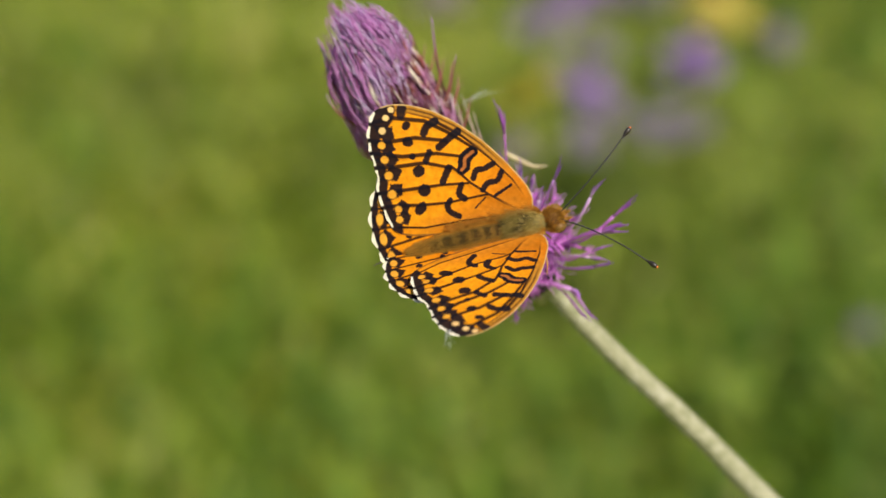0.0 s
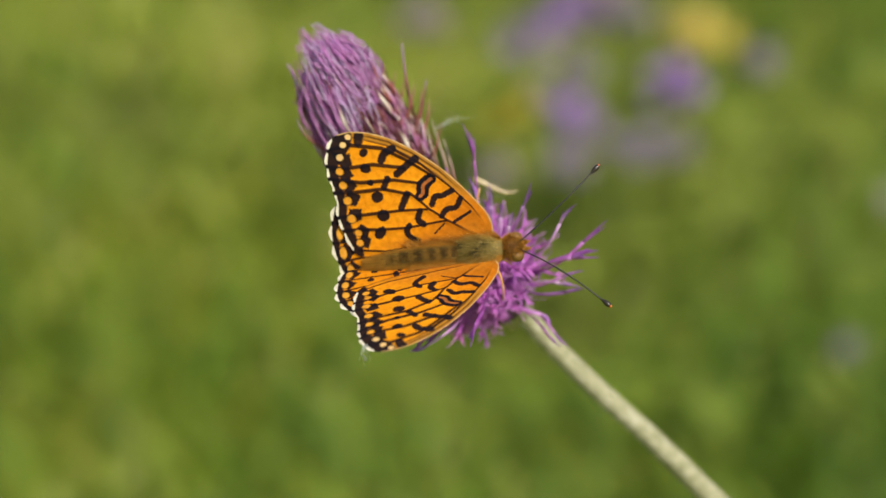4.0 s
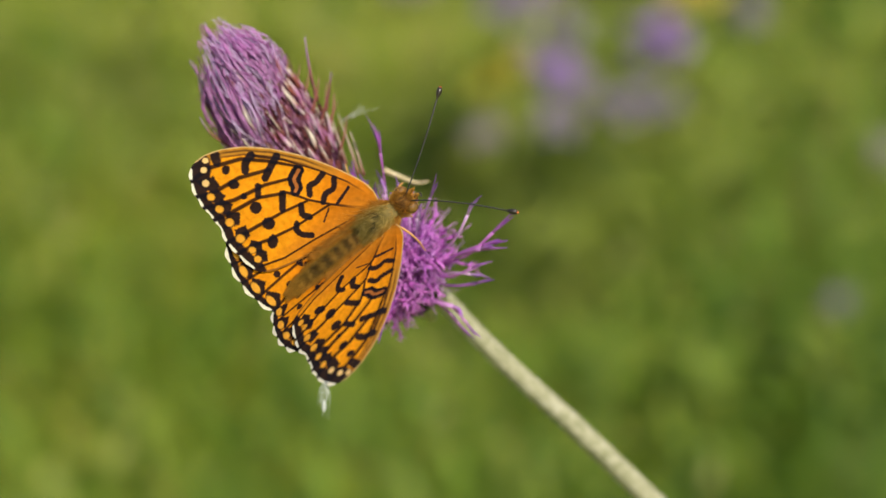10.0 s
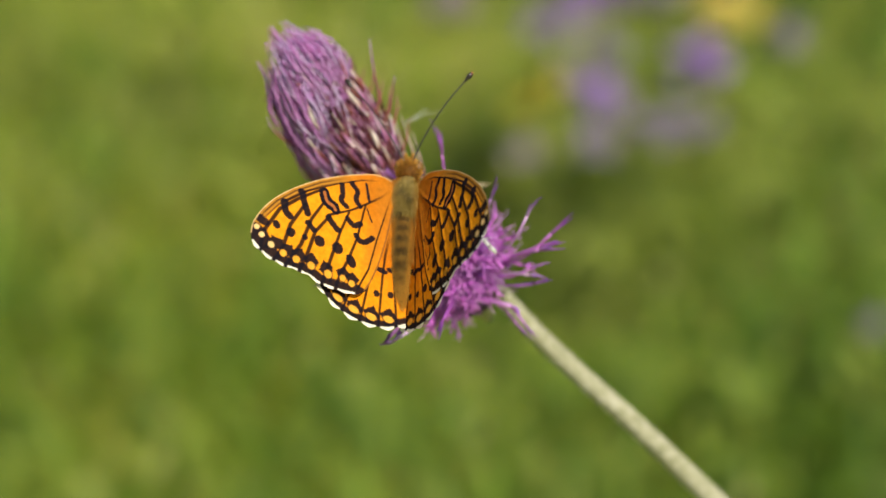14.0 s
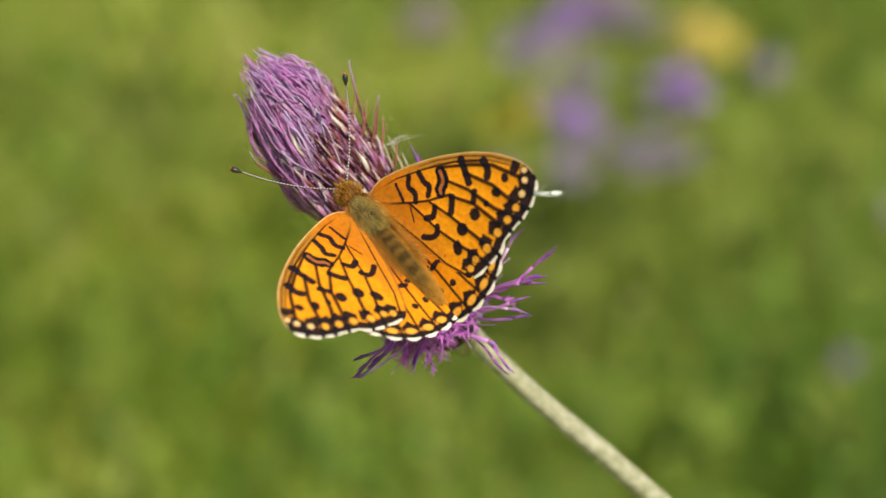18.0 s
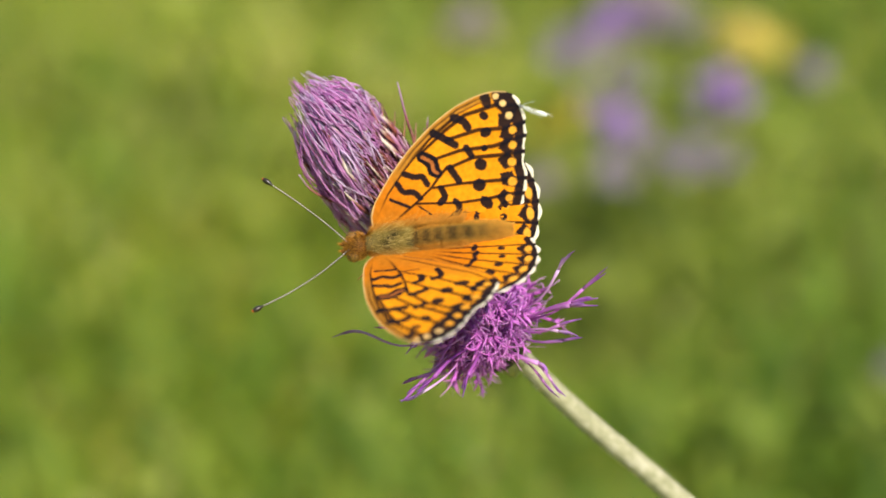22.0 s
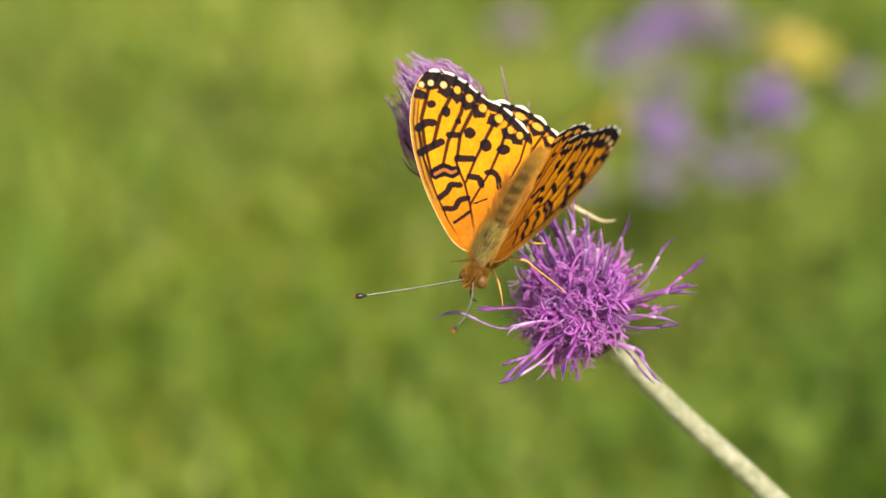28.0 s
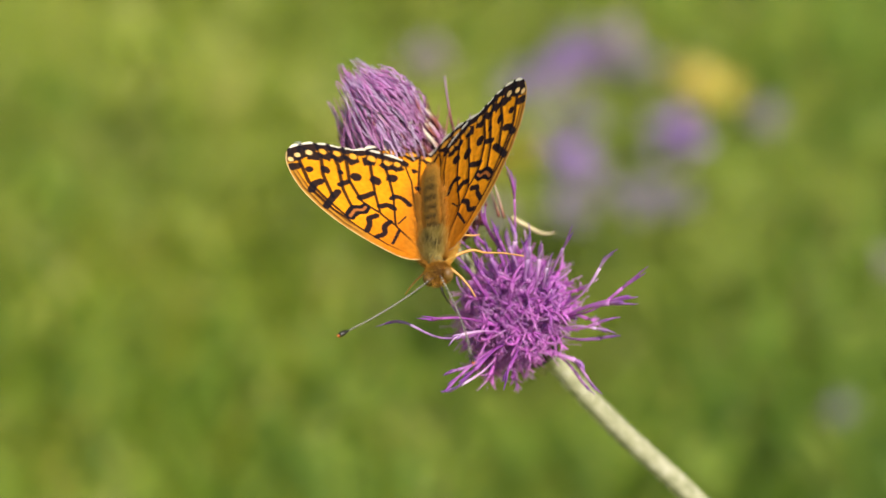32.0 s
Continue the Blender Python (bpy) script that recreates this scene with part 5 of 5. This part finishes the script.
    walk(butterfly, [
        (0, sit(11.23, -8.97, 5.86, -78.9, -5.02, -17.43)),
        (0.5, sit(10.55, -9.33, 6.19, -79.47, -4.34, -15.56)),
        (1, sit(9.88, -8.97, 6.8, -77.93, -2.62, -13.65)),
        (1.5, sit(10.41, -9.03, 6.62, -78.61, -3.07, -13.33)),
        (2, sit(10.39, -8.48, 7.18, -76.37, 0.04, -13.01)),
        (2.5, sit(10.1, -7.92, 6.86, -79.52, -0.4, -13.4)),
        (3, sit(9.87, -9.3, 6.45, -81.88, 1.09, -13.64)),
        (3.5, sit(10.17, -8.06, 6.96, -81.46, 7.4, -11.76)),
        (4, sit(9.78, -8.55, 7.02, -85.69, 6.01, -13.89)),
        (4.5, sit(10.4, -8.41, 7.12, -86.93, -0.68, -14.26)),
        (6.5, sit(9.83, -8.41, 6.97, -87.85, 9.97, -2.59)),
        (7, sit(10.42, -7.52, 6.82, -83.87, -0.54, -1.35)),
        (7.5, sit(10.89, -8.77, 5.03, -81.19, -4.07, -5.52)),
        (8, sit(10.82, -8.64, 6.14, -81.96, 9.94, -4.4)),
        (8.5, sit(12.16, -8.5, 4.87, -83.48, -14.17, -6.12)),
        (9, sit(10.83, -8.01, 6.68, -65.56, 2.18, -5.21)),
        (9.5, sit(10.2, -4.4, 7.73, -59.77, 5.41, -6.5)),
        (10, sit(9.26, -5.38, 8.8, -55.33, 7.8, -10.44)),
        (10.5, sit(9.2, -5.3, 8.96, -56.3, 9.55, -8.23)),
        (11, sit(8.86, -5.69, 8.91, -56.01, 10.34, -8.56)),
        (11.5, sit(6.78, -5.83, 9.39, -45.85, 9.47, -5.27)),
        (12, sit(8.54, -6.49, 7.12, -48.34, -1.77, -7.76)),
        (12.5, sit(9.36, -5.74, 7.49, -42.55, -5.1, -6.74)),
        (13, sit(4.85, -5.58, 9.58, -23.99, 8.99, -4.19)),
        (13.5, sit(2.43, -1.89, 7.66, -10.73, -1.34, -10.9)),
        (14, sit(4.85, -2.38, 5.37, -6.76, -24.5, -6.85)),
        (14.5, sit(4.24, -2.35, 5.14, -4.39, -25.13, -5.23)),
        (16.5, sit(2.8, -0.35, 4.32, 13.28, -1.6, -2.85)),
        (17, sit(0.75, 0.81, 4.2, 19.28, -6.59, 2)),
        (17.5, sit(2.31, 0.23, 3.24, 33.17, -18.03, 6.14)),
        (18, sit(3, -0.96, 2.29, 39.52, -22.79, 11.19)),
        (18.5, sit(3.21, -1.36, 2.43, 35, -15.75, 11.52)),
        (19, sit(2.85, -1.52, 2.64, 39.43, -18.85, 9.87)),
        (19.5, sit(2.66, 0.52, 2.51, 39.68, -27.25, 4.63)),
        (20, sit(2.2, 1.16, 2.86, 35.29, -25.88, 5.16)),
        (20.5, sit(1.52, 1.53, 4.19, 47.1, -25.05, 11.09)),
        (21, sit(0.35, -0.75, 6.52, 73.89, -26.45, 17.52)),
        (21.5, sit(0.3, -0.5, 6.08, 92.87, -18.83, 18.58)),
        (22, sit(-0.41, -0.81, 5.13, 95.14, -0.59, 15.15)),
        (22.5, sit(-3.18, -1.26, 4.51, 113.7, -0.61, 17)),
        (23, sit(-3.75, -2.27, 4.83, 130.11, 10.8, 16.2)),
        (23.5, sit(-3.66, -2.03, 4.61, 119.88, 0.54, 16.72)),
        (24, sit(-0.93, -2.89, 5.35, 127.08, 13.42, 16.58)),
        (24.5, sit(-0.15, -4.51, 5.42, 148.93, 15.78, 17.9)),
        (25, sit(-1.81, -5.37, 4.5, 155.89, 7.48, 18.5)),
        (25.5, sit(-1.23, -5.35, 4.58, 154.53, 9.76, 21.02)),
        (27.5, sit(-1.65, -3.96, 4.78, 147.1, 17, 24.1)),
        (28, sit(-1.11, -3.7, 5.05, 151.61, 20.65, 24.92)),
        (28.5, sit(-0.74, -4.49, 5.24, 162.7, 19.06, 18.8)),
        (29, sit(-0.62, -4.15, 5.59, 168.76, 13.37, 16.1)),
        (29.5, sit(-0.37, -3.98, 6.66, 170.22, 21.61, 12.69)),
        (30, sit(-0.07, -5.79, 5.76, 180.48, 13.25, 10.47)),
        (30.5, sit(0.17, -5.16, 5.08, 179.69, 19.66, 12.24)),
        (31, sit(-0.86, -3.02, 5.03, 175.29, 36.31, 21.66)),
        (31.5, sit(-1.36, -2.52, 5.39, 179.93, 40.2, 23.01)),
        (32, sit(-0.86, -2.79, 6.38, 183.38, 43.62, 19.59)),
    ])
    beat(1, [
        (0, 44.8, 38, -5.9),
        (0.5, 42.4, 36.5, -4.4),
        (1, 37, 35.8, -4.3),
        (1.5, 41.7, 35.7, -3.7),
        (2, 42.5, 36.2, -2.8),
        (2.5, 39.3, 34.7, -1.9),
        (3, 48.1, 34.2, -0.4),
        (3.5, 43.4, 37.2, -0.7),
        (4, 49.5, 38.4, -1.5),
        (4.5, 43.6, 32.9, -1.5),
        (6.5, 34.27, 34.75, 0.9),
        (7, 38.2, 37.6, -3.3),
        (7.5, 43.91, 37.31, -3.11),
        (8, 41.5, 42.9, -1.9),
        (8.5, 45.23, 39.21, -2.51),
        (9, 46.99, 36.83, -1.51),
        (9.5, 42.21, 39.23, -1.33),
        (10, 46, 40.8, -2.2),
        (10.5, 41.3, 37.8, 1.1),
        (11, 43.6, 36.4, 2.7),
        (11.5, 38.4, 35.8, 2.7),
        (12, 57, 32.4, 1),
        (12.5, 46.2, 31.4, 0.2),
        (13, 39.7, 34.8, -0.3),
        (13.5, 58.8, 38.3, -0.2),
        (14, 56.4, 34.1, -0.1),
        (14.5, 40.8, 32.4, 0),
        (16.5, 38.49, 31.7, -3.65),
        (17, 31.1, 32.06, 0),
        (17.5, 34.28, 43.12, 1.51),
        (18, 32.51, 42.45, 2.14),
        (18.5, 22.86, 41.2, 1.63),
        (19, 18.49, 42.64, -0.15),
        (19.5, 21.49, 44.37, -0.79),
        (20, 24.79, 44.43, -1.25),
        (20.5, 31.2, 43.65, -0.41),
        (21, 6.23, 44.05, -1.59),
        (21.5, 4.34, 50.93, -0.79),
        (22, 23.4, 54, 3.82),
        (22.5, 24, 54.93, 5.75),
        (23, 34.1, 57.01, 8.09),
        (23.5, 30.17, 52.78, 7),
        (24, 30.92, 44.27, 3.08),
        (24.5, 37.09, 50.35, 1.02),
        (25, 40.16, 53.76, 1.67),
        (25.5, 40.07, 52.07, 0.41),
        (27.5, 38.7, 47, -0.3),
        (28, 34.01, 50.32, 0.21),
        (28.5, 31.19, 47.16, -0.55),
        (29, 31.06, 47.41, -0.76),
        (29.5, 38.22, 50.74, -0.68),
        (30, 29.24, 45.63, 1.03),
        (30.5, 38.82, 46.05, 0.22),
        (31, 30.93, 47.57, 1.11),
        (31.5, 29.23, 46.63, 1.35),
        (32, 34.89, 46.87, 1.27),
    ])
    beat(-1, [
        (0, 27.61, 46.68, 0.78),
        (0.5, 28.91, 48.18, 0.64),
        (1, 23.46, 49.39, 1),
        (1.5, 26.81, 49.03, 0.98),
        (2, 23.25, 48.33, 0.68),
        (2.5, 20.54, 49.76, 0.22),
        (3, 29.72, 48.12, 0.19),
        (3.5, 28.04, 49.78, -0.11),
        (4, 31.39, 52.29, -0.67),
        (4.5, 24.15, 52.35, -0.12),
        (6.5, 15.39, 49.3, 0.01),
        (7, 13.76, 52.76, -0.44),
        (7.5, 28.86, 49.02, -0.58),
        (8, 29.98, 51.45, -0.59),
        (8.5, 28.89, 45.14, -1.17),
        (9, 19.74, 46.36, 0.47),
        (9.5, 15.4, 44.99, -0.39),
        (10, 18.43, 41.92, -0.37),
        (10.5, 18.4, 44.89, -0.49),
        (11, 18.1, 44.9, -0.64),
        (11.5, 20.34, 45.44, -1.08),
        (12, 20.2, 43, 0.24),
        (12.5, 12.45, 41.01, -1.21),
        (13, 19.49, 34.63, -2.18),
        (13.5, 20.62, 34.23, -3.83),
        (14, 41.21, 35.81, -8.45),
        (14.5, 31.46, 35.78, -7.65),
        (16.5, 26.65, 39.74, 3.18),
        (17, 27.74, 39.99, -1.2),
        (17.5, 35.16, 35.85, -3.4),
        (18, 36.77, 36.26, -3.75),
        (18.5, 27.85, 37.26, -3.69),
        (19, 27.53, 35.41, -4.43),
        (19.5, 23.38, 36.37, -3.49),
        (20, 28.23, 36.86, -2.24),
        (20.5, 44.25, 36.58, -2.52),
        (21, 37.3, 34.47, -2.54),
        (21.5, 44.3, 29.5, -0.9),
        (22, 48.9, 17.3, -0.5),
        (22.5, 58.5, 8.6, -0.5),
        (23, 65.7, 6.1, -1),
        (23.5, 63, 7.7, -2.3),
        (24, 61.7, 25.6, -5.6),
        (24.5, 61.5, 32.4, -2.3),
        (25, 62.7, 27.6, -1),
        (25.5, 68.7, 32.7, -0.6),
        (27.5, 46.2, 42.9, -0.3),
        (28, 46, 42.5, -0.6),
        (28.5, 38.9, 42.8, -0.3),
        (29, 49.2, 41.2, -0.2),
        (29.5, 58, 44.3, -0.4),
        (30, 53.5, 40.12, -0.7),
        (30.5, 54.41, 39.78, -0.7),
        (31, 37.1, 38.44, -0.7),
        (31.5, 34.08, 41.38, -0.3),
        (32, 30.37, 48.94, -0.2),
    ])


motions()
